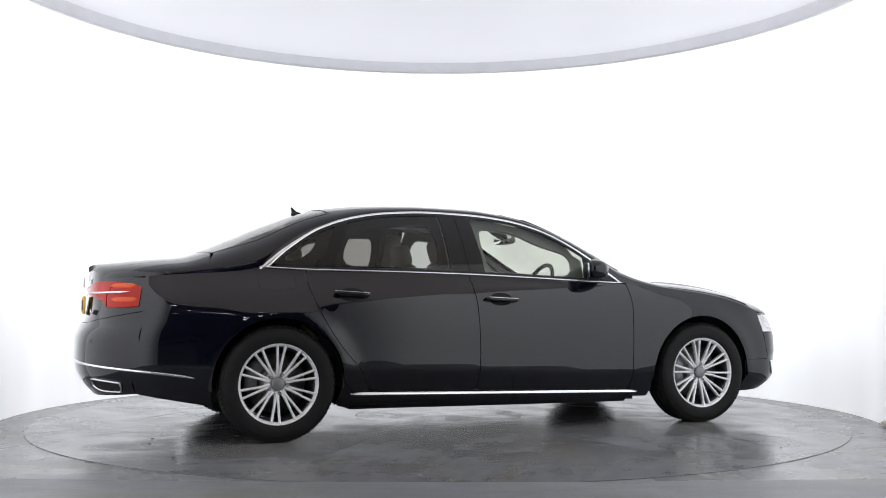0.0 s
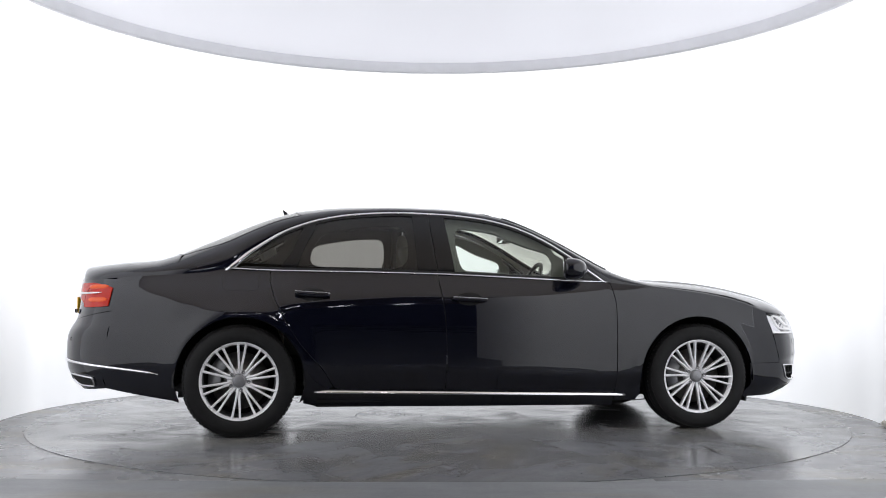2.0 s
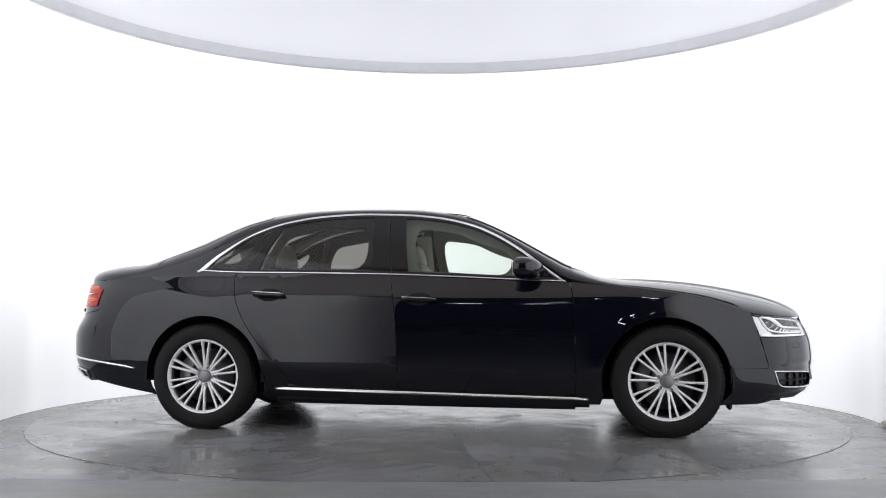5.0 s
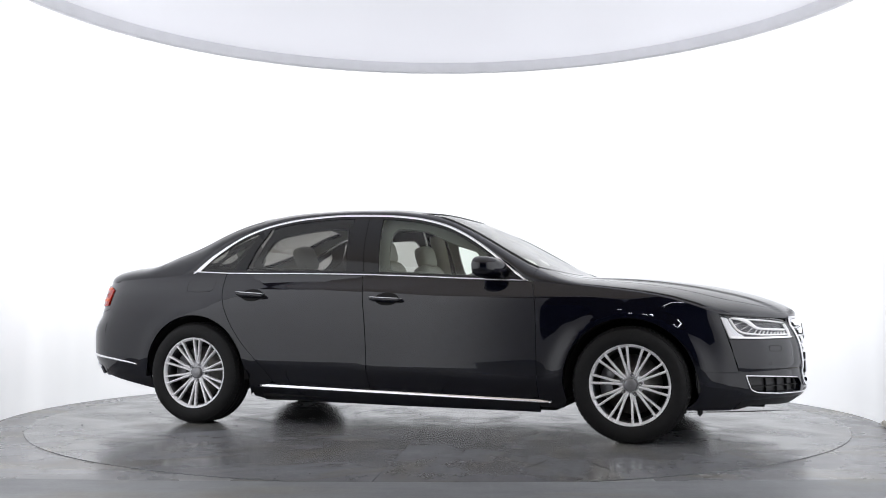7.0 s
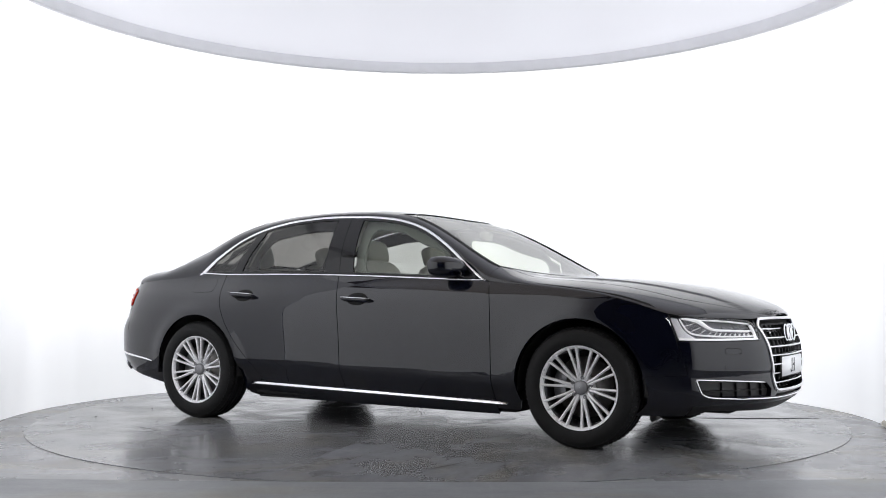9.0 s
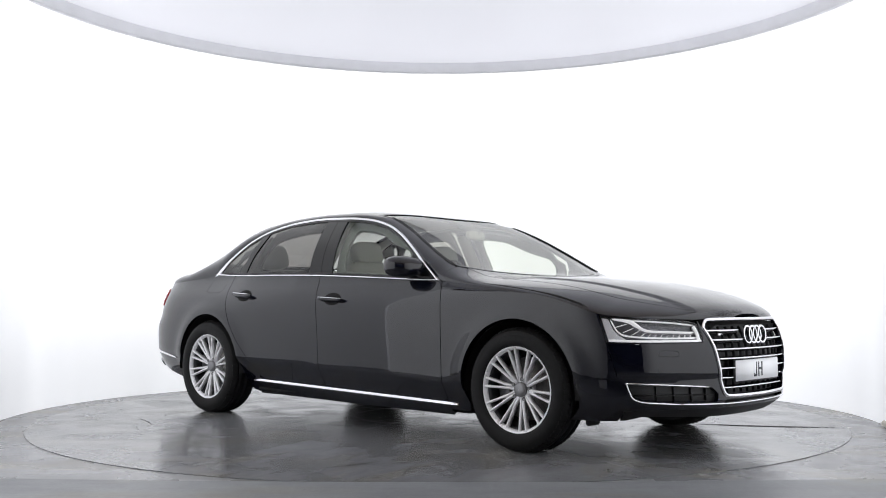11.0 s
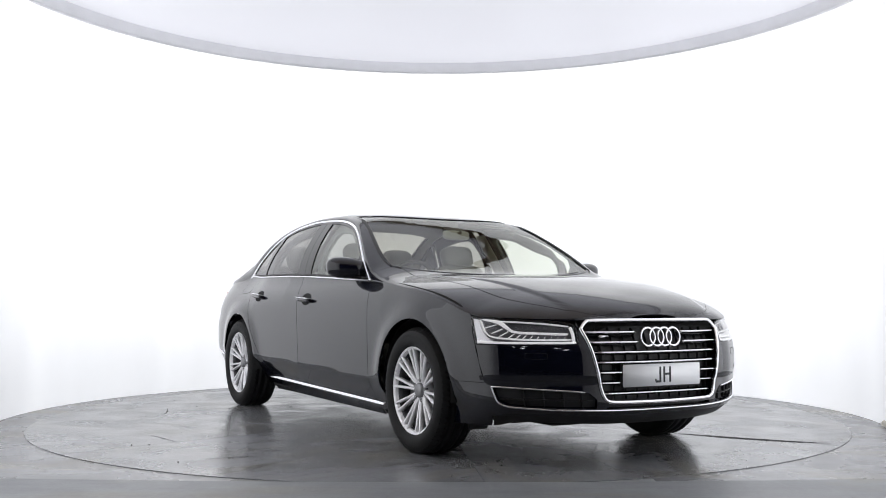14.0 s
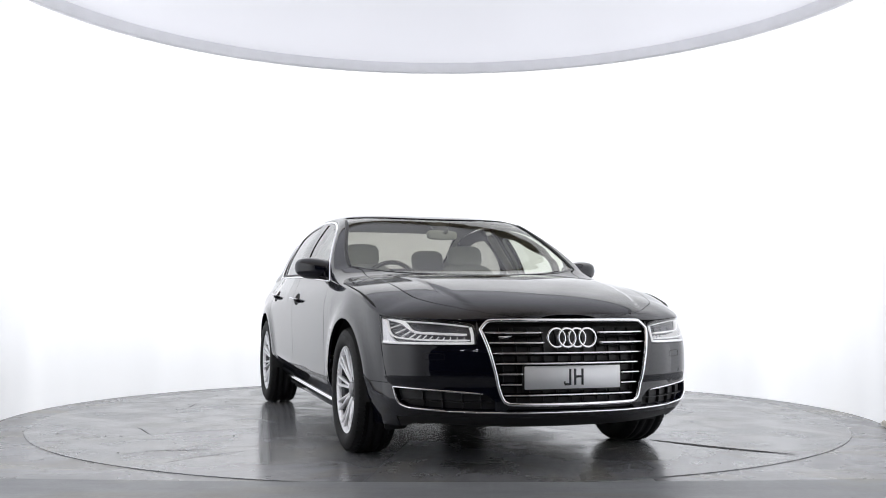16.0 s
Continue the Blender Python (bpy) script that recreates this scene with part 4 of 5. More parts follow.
    lathe(bm, [(0.001, -0.080), (0.026, -0.079), (0.036, -0.075), (0.041, -0.068), (0.041, -0.050)], 32, "Y")
    part("hub_cap", bm, M_CAP, wheel, "grey hub cap")
    for i in range(5):
        a = radians(16 + 72 * i)
        bm = bmesh.new()
        lathe(bm, [(0.001, -0.062), (0.007, -0.062), (0.0085, -0.068), (0.0115, -0.067), (0.0120, -0.04)], 14, "Y", m=Matrix.Translation((0.058 * math.cos(a), 0, 0.058 * math.sin(a))))
        part("wheel_bolt", bm, M_CAP, wheel)
    bm = bmesh.new()
    lathe(bm, [(0.06, -0.012), (0.085, -0.012), (0.087, -0.004), (0.178, -0.004), (0.178, 0.022), (0.06, 0.022)], 56, "Y")
    part("brake_disc", bm, M_DISC, wheel, "grey steel brake disc")
    bm = bmesh.new()
    lathe(bm, [(0.115, -0.022), (0.188, -0.022), (0.194, 0.0), (0.190, 0.04), (0.115, 0.04)], 12, "Y", radians(150), radians(215))
    bmesh.ops.recalc_face_normals(bm, faces=bm.faces)
    part("brake_caliper", bm, M_CAP, wheel)
    bm = bmesh.new()
    lathe(bm, [(0.001, 0.05), (0.20, 0.05), (0.211, 0.045)], 40, "Y")
    part("backing_plate", bm, M_LINER, wheel)
    wheel.matrix_basis = pose(1.496, -0.823, 0.345, 0, 8, 0)
    copy_thing(wheel, pose(-1.496, -0.823, 0.345, 0, 22, 0))
    copy_thing(wheel, pose(1.496, 0.823, 0.345, 0, 31, 180))
    copy_thing(wheel, pose(-1.496, 0.823, 0.345, 0, 5, 180))


wheels()


def underside():
    # wheel housings and dark floor pan
    for hx, hz in HUBS:
        for s in (-1, 1):
            bm = bmesh.new()
            prof = [(0.392, 0.0), (0.405, 0.02), (0.405, 0.36), (0.02, 0.362)]
            lathe(bm, prof, 40, "Y", radians(-5), radians(185), m=Matrix.Translation((hx, s * 0.915, hz)) @ Matrix.Scale(-s, 4, (0, 1, 0)))
            part("wheel_housing", bm, M_LINER, car, "black plastic wheel housing")
    bm = bmesh.new()
    box(bm, 0.0, 0, 0.215, 2.1, 1.60, 0.10, 0.03)
    part("floor_pan", bm, M_LINER, car)
    bm = bmesh.new()
    box(bm, 2.02, 0, 0.250, 0.50, 1.10, 0.09, 0.03)
    box(bm, 1.5, 0, 0.24, 0.9, 0.8, 0.12, 0.04)
    box(bm, 2.0, 0, 0.262, 0.24, 1.40, 0.10, 0.03)
    part("front_undertray", bm, M_LINER, car)
    bm = bmesh.new()
    box(bm, -2.12, 0, 0.34, 0.50, 1.30, 0.10, 0.04)
    box(bm, -1.5, 0, 0.27, 0.9, 0.8, 0.14, 0.04)
    part("rear_undertray", bm, M_LINER, car)
    # mud flaps behind front bumper
    for s in (-1, 1):
        bm = bmesh.new()
        box(bm, 1.885, s * 0.745, 0.205, 0.025, 0.12, 0.08, 0.008)
        part("air_deflector", bm, M_PLASTIC, car)
    # dark inner shells so that gaps and openings stay dark
    bm = bmesh.new()
    box(bm, 2.08, 0, 0.52, 0.42, 1.15, 0.34, 0.05)
    part("crash_structure", bm, M_LINER, car)
    bm = bmesh.new()
    box(bm, 2.26, 0, 0.695, 0.22, 0.98, 0.06, 0.015)
    part("slam_panel", bm, M_LINER, car)
    bm = bmesh.new()
    box(bm, -2.12, 0, 0.66, 0.56, 1.20, 0.48, 0.05)
    part("boot_tub", bm, M_LINER, car)
    bm = bmesh.new()
    box(bm, 1.02, 0, 0.55, 0.06, 1.66, 0.66, 0.02)
    part("bulkhead", bm, M_LINER, car)


underside()


def front_end():
    T = lambda pts: [(fy(y, z), z) for y, z in pts]
    hl_low = [(fa(2.062, 0.62), 0.618), (fy(0.76, 0.62), 0.617), (fy(0.62, 0.62), 0.618), (fy(0.482, 0.62), 0.620)]
    gr = [(fy(0.458, 0.70), 0.706), (fy(0.450, 0.68), 0.680), (fy(0.422, 0.58), 0.570), (fy(0.385, 0.42), 0.420), (fy(0.366, 0.35), 0.352), (fy(0.330, 0.332), 0.331), (fy(0.2, 0.33), 0.327)]
    hi = [(fy(0.470, 0.66), 0.66), (fy(0.468, 0.705), 0.712), (fy(0.463, 0.728), 0.735)]
    rside = [(fa(1.885, 0.25), 0.20), (fa(1.878, 0.34), 0.34), (fa(1.874, 0.426), 0.426), (fa(2.112, 0.426), 0.426), (fa(2.088, 0.53), 0.53)]
    bottom = [(fa(1.95, 0.2), 0.195), (fa(2.07, 0.21), 0.204), (fa(2.115, 0.26), 0.262), (fy(0.70, 0.27), 0.272), (fy(0.3, 0.27), 0.270), (0.0, 0.270)]
    lip = [(fa(2.078, 0.21), 0.206), (fa(2.122, 0.26), 0.259), (fy(0.70, 0.27), 0.269), (fy(0.3, 0.27), 0.267), (0.0, 0.267)]
    lip = lip + [(-a, z) for a, z in lip[::-1][1:]]
    low = [(fy(0.74, 0.24), 0.232), (fy(0.6, 0.24), 0.228), (fy(0.3, 0.22), 0.216), (0.0, 0.213)]
    lip = [(fa(2.10, 0.21), 0.208)] + lip + [(-fa(2.10, 0.21), 0.208)] + [(-a, z) for a, z in low] + low[::-1][1:]
    # matt black stands in for body paint that mirrors the dark floor
    patch("bumper_lip", FRONT, lip, M_PLASTIC, car, (0.04, 0.03), flip=False, flange=0.03, label="lower lip of the front bumper, matt black for its dark reflections")
    rhalf = bottom[::-1][:-1] + rside + hl_low + hi + gr
    full = [(-a, z) for a, z in rhalf] + [(0.0, 0.327)] + [(a, z) for a, z in rhalf[::-1]]
    # remove the doubled centre points
    seen, loop = set(), []
    for p in full:
        k = (round(p[0], 4), round(p[1], 4))
        if k not in seen:
            seen.add(k)
            loop.append(p)
    fog = [(fy(0.826, 0.40), 0.408), (fy(0.70, 0.40), 0.402), (fy(0.56, 0.39), 0.393), (fy(0.44, 0.385), 0.384), (fy(0.40, 0.36), 0.35), (fy(0.405, 0.30), 0.302), (fy(0.55, 0.30), 0.304), (fy(0.70, 0.31), 0.308), (fy(0.78, 0.32), 0.316), (fy(0.81, 0.33), 0.335), (fy(0.818, 0.36), 0.365)]
    fogs = [fog, [(-a, z) for a, z in fog][::-1]]
    slot = [(fy(0.36, 0.3), 0.300), (0.0, 0.300), (-fy(0.36, 0.3), 0.300), (-fy(0.34, 0.3), 0.318), (0.0, 0.318), (fy(0.34, 0.3), 0.318)]
    bumper = patch("front_bumper", FRONT, loop, M_PAINT, car, (0.035, 0.035), holes=(*fogs, slot), flange=0.03)
    patch("lower_slot", FRONT, slot, M_PLASTIC, bumper, (0.04, 0.02), offset=-0.03, flange=0)
    # intakes: dark back, ribs, chrome surround
    for s, f in ((1, fogs[0]), (-1, fogs[1])):
        patch("side_intake", FRONT, f, M_PLASTIC, bumper, (0.03, 0.03), offset=-0.03, flange=0, label="black side air intake")
        for y in (0.47, 0.555, 0.64, 0.72):
            strip("intake_rib", FRONT, [(s * fy(y, 0.35), z) for z in np.linspace(0.308, 0.392, 5)], 0.008, 0.012, M_PLASTIC, bumper, offset=-0.026)
        for z in (0.345,):
            strip("intake_rib", FRONT, [(s * fy(y, 0.35), z) for y in np.linspace(0.42, 0.81, 12)], 0.007, 0.014, M_PLASTIC, bumper, offset=-0.026)
        tl = smooth([(fy(0.455, 0.38), 0.386), (fy(0.56, 0.39), 0.394), (fy(0.70, 0.40), 0.403), (fy(0.80, 0.40), 0.409), (fy(0.828, 0.40), 0.410, 1), (fy(0.826, 0.39), 0.395), (fy(0.820, 0.36), 0.360), (fy(0.812, 0.33), 0.332), (fy(0.79, 0.32), 0.316), (fy(0.75, 0.31), 0.309), (fy(0.60, 0.30), 0.299)], 5)
        strip("intake_trim", FRONT, [(s * a, z) for a, z in tl], 0.011, 0.008, M_CHROME, bumper, label="chrome surround of the side intake")
        # washer flap and parking sensor
        wf = smooth([(fy(0.63, 0.5), 0.578), (fy(0.70, 0.5), 0.580), (fy(0.71, 0.5), 0.568), (fy(0.705, 0.5), 0.552), (fy(0.63, 0.5), 0.550), (fy(0.622, 0.5), 0.564)], 4, True)
        strip("washer_flap", FRONT, [(s * a, z) for a, z in wf], 0.003, 0.0006, M_LINER, bumper, closed=True)
        ps = [(fy(0.71, 0.5) + 0.010 * math.cos(q), 0.478 + 0.010 * math.sin(q)) for q in np.linspace(0, 2 * math.pi, 14, endpoint=False)]
        strip("parking_sensor", FRONT, [(s * a, z) for a, z in ps], 0.002, 0.0005, M_LINER, bumper, closed=True)
    strip("bumper_trim", FRONT, [(fy(0.62, 0.30) * k, 0.293 + 0.008 * abs(k) ** 2.5) for k in np.linspace(-1, 1, 50)], 0.011, 0.008, M_CHROME, bumper, label="thin chrome line low across the bumper")
    # grille
    backing = [(fy(0.44, 0.68), 0.735), (fy(0.415, 0.58), 0.57), (fy(0.37, 0.42), 0.42), (fy(0.34, 0.35), 0.335)]
    gl = backing + [(-a, z) for a, z in backing[::-1]]
    grille = patch("grille", FRONT, gl, M_PLASTIC, car, (0.05, 0.05), offset=-0.055, flange=0, label="black radiator grille with chrome bars")
    fr = smooth([(0.0, 0.742), (fy(0.25, 0.74), 0.742), (fy(0.385, 0.74), 0.740), (fy(0.418, 0.735), 0.732), (fy(0.447, 0.70), 0.703), (fy(0.449, 0.68), 0.688), (fy(0.425, 0.60), 0.60), (fy(0.384, 0.42), 0.42), (fy(0.366, 0.36), 0.362), (fy(0.348, 0.34), 0.343), (fy(0.31, 0.335), 0.335), (fy(0.15, 0.33), 0.332), (0.0, 0.331)], 5)
    ring = fr + [(-a, z) for a, z in fr[::-1][1:-1]]
    strip("grille_frame", FRONT, ring, 0.020, 0.012, M_CHROME, grille, closed=True, label="chrome grille surround")
    for k, z in enumerate((0.686, 0.635, 0.584, 0.533, 0.482, 0.430, 0.378)):
        y1 = float(np.interp(z, (0.35, 0.69), (0.356, 0.440))) - 0.004
        spans = ((-y1, y1),)
        if k < 2:
            spans = ((-y1, -0.150), (0.150, y1))
        if k in (4, 5):
            spans = ((-y1, -0.268), (0.268, y1))
        for y0, y2 in spans:
            ys = np.linspace(y0, y2, 18)
            strip("grille_bar", FRONT, [(math.copysign(fy(abs(y), z), y), z) for y in ys], 0.013, 0.018, M_CHROME, grille, offset=-0.020, taper_ends=False)
            strip("bar_back", FRONT, [(math.copysign(fy(abs(y), z), y), z) for y in ys], 0.022, 0.012, M_GLOSSY, grille, offset=-0.034, taper_ends=False)
    for y in np.linspace(-0.36, 0.36, 11):
        strip("grille_rib", FRONT, [(math.copysign(fy(abs(y), 0.5), y), z) for z in np.linspace(0.345, 0.72, 8)], 0.006, 0.012, M_PLASTIC, grille, offset=-0.045)
    # four plain rings
    for i in range(4):
        bm = bmesh.new()
        rings = []
        for j in range(40):
            a = 2 * math.pi * j / 40
            ring = []
            for q in range(8):
                b = 2 * math.pi * q / 8
                rr = 0.0462 + 0.0064 * math.cos(b)
                ring.append(bm.verts.new((0.005 * math.sin(b), rr * math.cos(a), rr * math.sin(a))))
            rings.append(ring)
        for j in range(40):
            for q in range(8):
                bm.faces.new((rings[j][q], rings[j][(q + 1) % 8], rings[(j + 1) % 40][(q + 1) % 8], rings[(j + 1) % 40][q]))
        bmesh.ops.recalc_face_normals(bm, faces=bm.faces)
        bmesh.ops.transform(bm, matrix=Matrix.Translation((2.468 + 0.003 * (i % 2), -0.0834 + 0.0556 * i, 0.657)) @ Matrix.Rotation(radians(-6), 4, "Y"), verts=bm.verts)
        part("badge_ring", bm, M_CHROME, grille, "plain chrome ring badge")
    bm = bmesh.new()
    box(bm, 2.435, -0.345, 0.661, 0.008, 0.07, 0.012, 0.002, Matrix.Rotation(radians(8), 4, "Z"))
    part("badge_bar", bm, M_SATIN, grille, "small plain silver badge")
    # number plate
    bm = bmesh.new()
    box(bm, 2.480, 0, 0.463, 0.008, 0.520, 0.113, 0.0035)
    plate = part("number_plate", bm, M_PLATE, car, "white front plate with plain dark marks")
    bm = bmesh.new()
    box(bm, 2.472, 0, 0.463, 0.014, 0.536, 0.127, 0.004)
    part("plate_holder", bm, M_PLASTIC, plate)
    for y, z, w, h in ((-0.003, 0.464, 0.0115, 0.080), (-0.020, 0.429, 0.026, 0.0115), (-0.033, 0.436, 0.0085, 0.014), (0.024, 0.464, 0.0115, 0.080), (0.064, 0.464, 0.0115, 0.080), (0.044, 0.466, 0.030, 0.0115)):
        bm = bmesh.new()
        box(bm, 2.4845, y - 0.014, z, 0.002, w, h)
        part("plate_mark", bm, M_INK, plate, "plain dark bar")
    # headlamps
    for s in (1, -1):
        A = lambda pts: [(s * a, z) for a, z in (pts if s == 1 else pts[::-1])]
        out = smooth([(fa(2.013, 0.757), 0.760, 1), (fa(2.10, 0.755), 0.754), (fa(2.17, 0.75), 0.748), (fy(0.65, 0.74), 0.742), (fy(0.55, 0.72), 0.735), (fy(0.492, 0.71), 0.724), (fy(0.474, 0.70), 0.704), (fy(0.477, 0.64), 0.640), (fy(0.488, 0.625), 0.625), (fy(0.62, 0.625), 0.622), (fy(0.76, 0.625), 0.621), (fa(2.060, 0.622), 0.622, 1), (fa(2.034, 0.69), 0.69)], 4, True)
        lamp = patch("headlamp", FRONT, A(out), M_LENS, car, (0.03, 0.03), flange=0.0, offset=0.001, label="clear headlamp with white light guides")
        patch("reflector", FRONT, A(out), M_LAMPDK, lamp, (0.03, 0.03), offset=-0.036, flange=0)
        strip("lamp_edge", FRONT, A(out), 0.010, 0.003, M_GLOSSY, lamp, offset=-0.004, closed=True)
        foot = smooth([(fa(2.070, 0.63), 0.632), (fy(0.79, 0.63), 0.629), (fy(0.66, 0.63), 0.629), (fy(0.55, 0.63), 0.630), (fy(0.488, 0.63), 0.632)], 5)
        strip("light_guide", FRONT, A(foot), 0.017, 0.010, M_GUIDE, lamp, offset=-0.010, taper_ends=False, label="softly lit white light guide")
        hook = smooth([(fa(2.066, 0.745), 0.744), (fa(2.088, 0.71), 0.706), (fa(2.112, 0.68), 0.678), (fa(2.150, 0.66), 0.659), (fy(0.745, 0.65), 0.650), (fy(0.66, 0.648), 0.647), (fy(0.58, 0.648), 0.647), (fy(0.505, 0.648), 0.648)], 5)
        strip("light_guide", FRONT, A(hook), 0.0085, 0.012, M_GUIDE, lamp, offset=-0.012)
        upper = smooth([(fa(2.075, 0.745), 0.746), (fa(2.118, 0.742), 0.741), (fa(2.152, 0.735), 0.733), (fa(2.182, 0.715), 0.713), (fy(0.745, 0.695), 0.693), (fy(0.715, 0.685), 0.684), (fy(0.64, 0.680), 0.680), (fy(0.56, 0.676), 0.677), (fy(0.515, 0.676), 0.676)], 5)
        wide = [0.010 + 0.013 * math.exp(-((k - 12) / 6) ** 2) for k in range(len(upper))]
        strip("light_guide", FRONT, A(upper), 0.011, 0.013, M_GUIDE, lamp, offset=-0.012, widths=wide if s == 1 else wide[::-1])
        brow = [(fy(0.775, 0.74), 0.738), (fy(0.70, 0.735), 0.734), (fy(0.60, 0.728), 0.726), (fy(0.50, 0.715), 0.714)]
        strip("light_guide", FRONT, A(smooth(brow, 5)), 0.006, 0.010, M_GUIDE, lamp, offset=-0.010)
        end = [(fy(0.494, 0.71), 0.710), (fy(0.492, 0.68), 0.680), (fy(0.495, 0.64), 0.640)]
        strip("light_guide", FRONT, A(smooth(end, 5)), 0.017, 0.010, M_GUIDE, lamp, offset=-0.012, taper_ends=False)
        back = [(fa(2.026, 0.74), 0.750), (fa(2.040, 0.70), 0.70), (fa(2.066, 0.63), 0.636), (fa(2.15, 0.64), 0.640), (fa(2.115, 0.66), 0.661), (fa(2.086, 0.69), 0.690), (fa(2.058, 0.74), 0.744)]
        patch("lamp_cheek", FRONT, A(back), M_LAMPIN, lamp, (0.02, 0.02), offset=-0.010, flange=0.02)
        for i in range(12):
            f = i / 11
            a0 = fa(2.092, 0.70) * (1 - f) + fy(0.535, 0.66) * f
            z0 = 0.704 - 0.058 * min(1.0, f * 3.2) ** 0.7
            da, dz = 0.072 * (1 - f) ** 1.5 + 0.006, 0.020 + 0.010 * math.sin(math.pi * min(1, f * 1.6))
            strip("lamp_vane", FRONT, [(s * (a0 - da * q), z0 + dz * q) for q in np.linspace(0, 1, 4)], 0.0045, 0.010, M_GUIDE, lamp, offset=-0.020)
        for yy, rr in ((0.575, 0.020), (0.645, 0.022), (0.715, 0.017)):
            c = [(s * fy(yy, 0.7) + rr * math.cos(q), 0.703 + 0.62 * rr * math.sin(q)) for q in np.linspace(0, 2 * math.pi, 16, endpoint=False)]
            patch("projector", FRONT, c, M_LAMPDK, lamp, (0.02, 0.02), offset=-0.028, flange=0.012)


front_end()


def rear_end():
    edge = [(ra(-2.302, 0.30), 0.30), (ra(-2.321, 0.40), 0.40), (ra(-2.306, 0.47), 0.47), (ra(-2.291, 0.58), 0.58), (ra(-2.271, 0.70), 0.70), (ra(-2.269, 0.775), 0.775)]
    half_b = [(0.0, 0.27), (ry_(0.45, 0.28), 0.275), (ry_(0.68, 0.29), 0.288)] + edge + [(ry_(0.62, 0.74), 0.735), (ry_(0.4, 0.7), 0.705), (0.0, 0.70)]
    loop = half_b + [(-a, z) for a, z in half_b[::-1][1:-1]]
    bumper = patch("rear_bumper", REAR, loop, M_PAINT, car, (0.04, 0.04), flip=True, flange=0.03)
    upper = [(0.0, 0.704), (ry_(0.4, 0.7), 0.709), (ry_(0.62, 0.74), 0.739), (ra(-2.269, 0.78), 0.78), (ra(-2.256, 0.94), 0.945), (ra(-2.258, 0.96), 0.974), (ry_(0.70, 0.96), 0.980), (ry_(0.6, 0.95), 0.994), (ry_(0.3, 1.0), 1.026), (0.0, 1.033)]
    loop = upper + [(-a, z) for a, z in upper[::-1][1:-1]]
    lid = patch("boot_panel", REAR, loop, M_PAINT, car, (0.04, 0.04), flip=True)
    strip("boot_trim", REAR, [(k * ra(-2.33, 0.88), 0.884) for k in np.linspace(-1, 1, 50)], 0.014, 0.010, M_CHROME, lid, offset=0.012, flip=True, label="chrome bar across boot and lamps")
    strip("bumper_trim", REAR, [(k * ra(-1.985, 0.40), 0.478 - 0.085 * abs(k) ** 2.5) for k in np.linspace(-1, 1, 80)], 0.018, 0.010, M_CHROME, bumper, flip=True, label="chrome strip round the rear bumper")
    for s in (1, -1):
        A = lambda pts: [(s * a, z) for a, z in (pts if s == 1 else pts[::-1])]
        o = smooth([(ra(-2.274, 0.92), 0.918, 1), (ra(-2.33, 0.94), 0.936), (ra(-2.392, 0.947), 0.948, 1), (ra(-2.43, 0.91), 0.91), (ra(-2.452, 0.87), 0.86), (ra(-2.452, 0.80), 0.798, 1), (ra(-2.37, 0.80), 0.800), (ra(-2.294, 0.804), 0.806, 1)], 5, True)
        lamp = patch("tail_lamp", REAR, A(o), M_RED, car, (0.025, 0.025), flip=True, offset=0.008, flange=0.02, label="red tail lamp with amber bands")
        i = smooth([(ra(-2.398, 0.948), 0.949, 1), (ra(-2.45, 0.95), 0.949), (ra(-2.516, 0.945), 0.945), (ra(-2.548, 0.90), 0.895, 1), (ra(-2.50, 0.85), 0.85), (ra(-2.458, 0.80), 0.80, 1), (ra(-2.458, 0.86), 0.86), (ra(-2.436, 0.91), 0.91)], 5, True)
        patch("inner_lamp", REAR, A(i), M_RED, lid, (0.025, 0.025), flip=True, offset=0.008, flange=0.02, label="red inner tail lamp")
        for z in (0.845, 0.925):
            ln = [(s * a, z) for a in np.linspace(ra(-2.43, z), ra(-2.30, z), 14)]
            strip("amber_band", REAR, ln, 0.032, 0.003, M_ORANGE, lamp, offset=0.008, flip=True)
        # tail pipe trim
        tp = smooth([(ra(-2.372, 0.315), 0.316, 1), (ra(-2.42, 0.315), 0.316), (ra(-2.48, 0.32), 0.321), (ra(-2.521, 0.35), 0.352), (ra(-2.532, 0.387), 0.386, 1), (ra(-2.46, 0.38), 0.378), (ra(-2.385, 0.366), 0.368, 1), (ra(-2.376, 0.34), 0.34)], 4, True)
        patch("tail_pipe", REAR, A(tp), M_LINER, bumper, (0.03, 0.02), flip=True, offset=0.002, flange=0, label="tail pipe with satin metal surround")
        strip("pipe_trim", REAR, A(tp), 0.012, 0.014, M_SATIN, bumper, closed=True, flip=True)
        ps = [(ry_(0.60, 0.6) + 0.011 * math.cos(q), 0.60 + 0.011 * math.sin(q)) for q in np.linspace(0, 2 * math.pi, 14, endpoint=False)]
        strip("parking_sensor", REAR, [(s * a, z) for a, z in ps], 0.002, 0.0005, M_LINER, bumper, closed=True, flip=True)
    bm = bmesh.new()
    box(bm, -2.574, 0, 0.812, 0.012, 0.52, 0.111, 0.004)
    plate = part("number_plate", bm, M_YELLOW, car, "yellow rear plate with plain dark marks")
    for y in np.linspace(-0.19, 0.19, 7):
        bm = bmesh.new()
        box(bm, -2.581, y, 0.812, 0.002, 0.042, 0.070)
        part("plate_mark", bm, M_INK, plate, "plain dark bar")
    bm = bmesh.new()
    box(bm, -2.545, -0.47, 0.775, 0.006, 0.085, 0.028, 0.003)
    part("boot_badge", bm, M_CHROME, lid, "small plain chrome badge")
    for i in range(4):
        bm = bmesh.new()
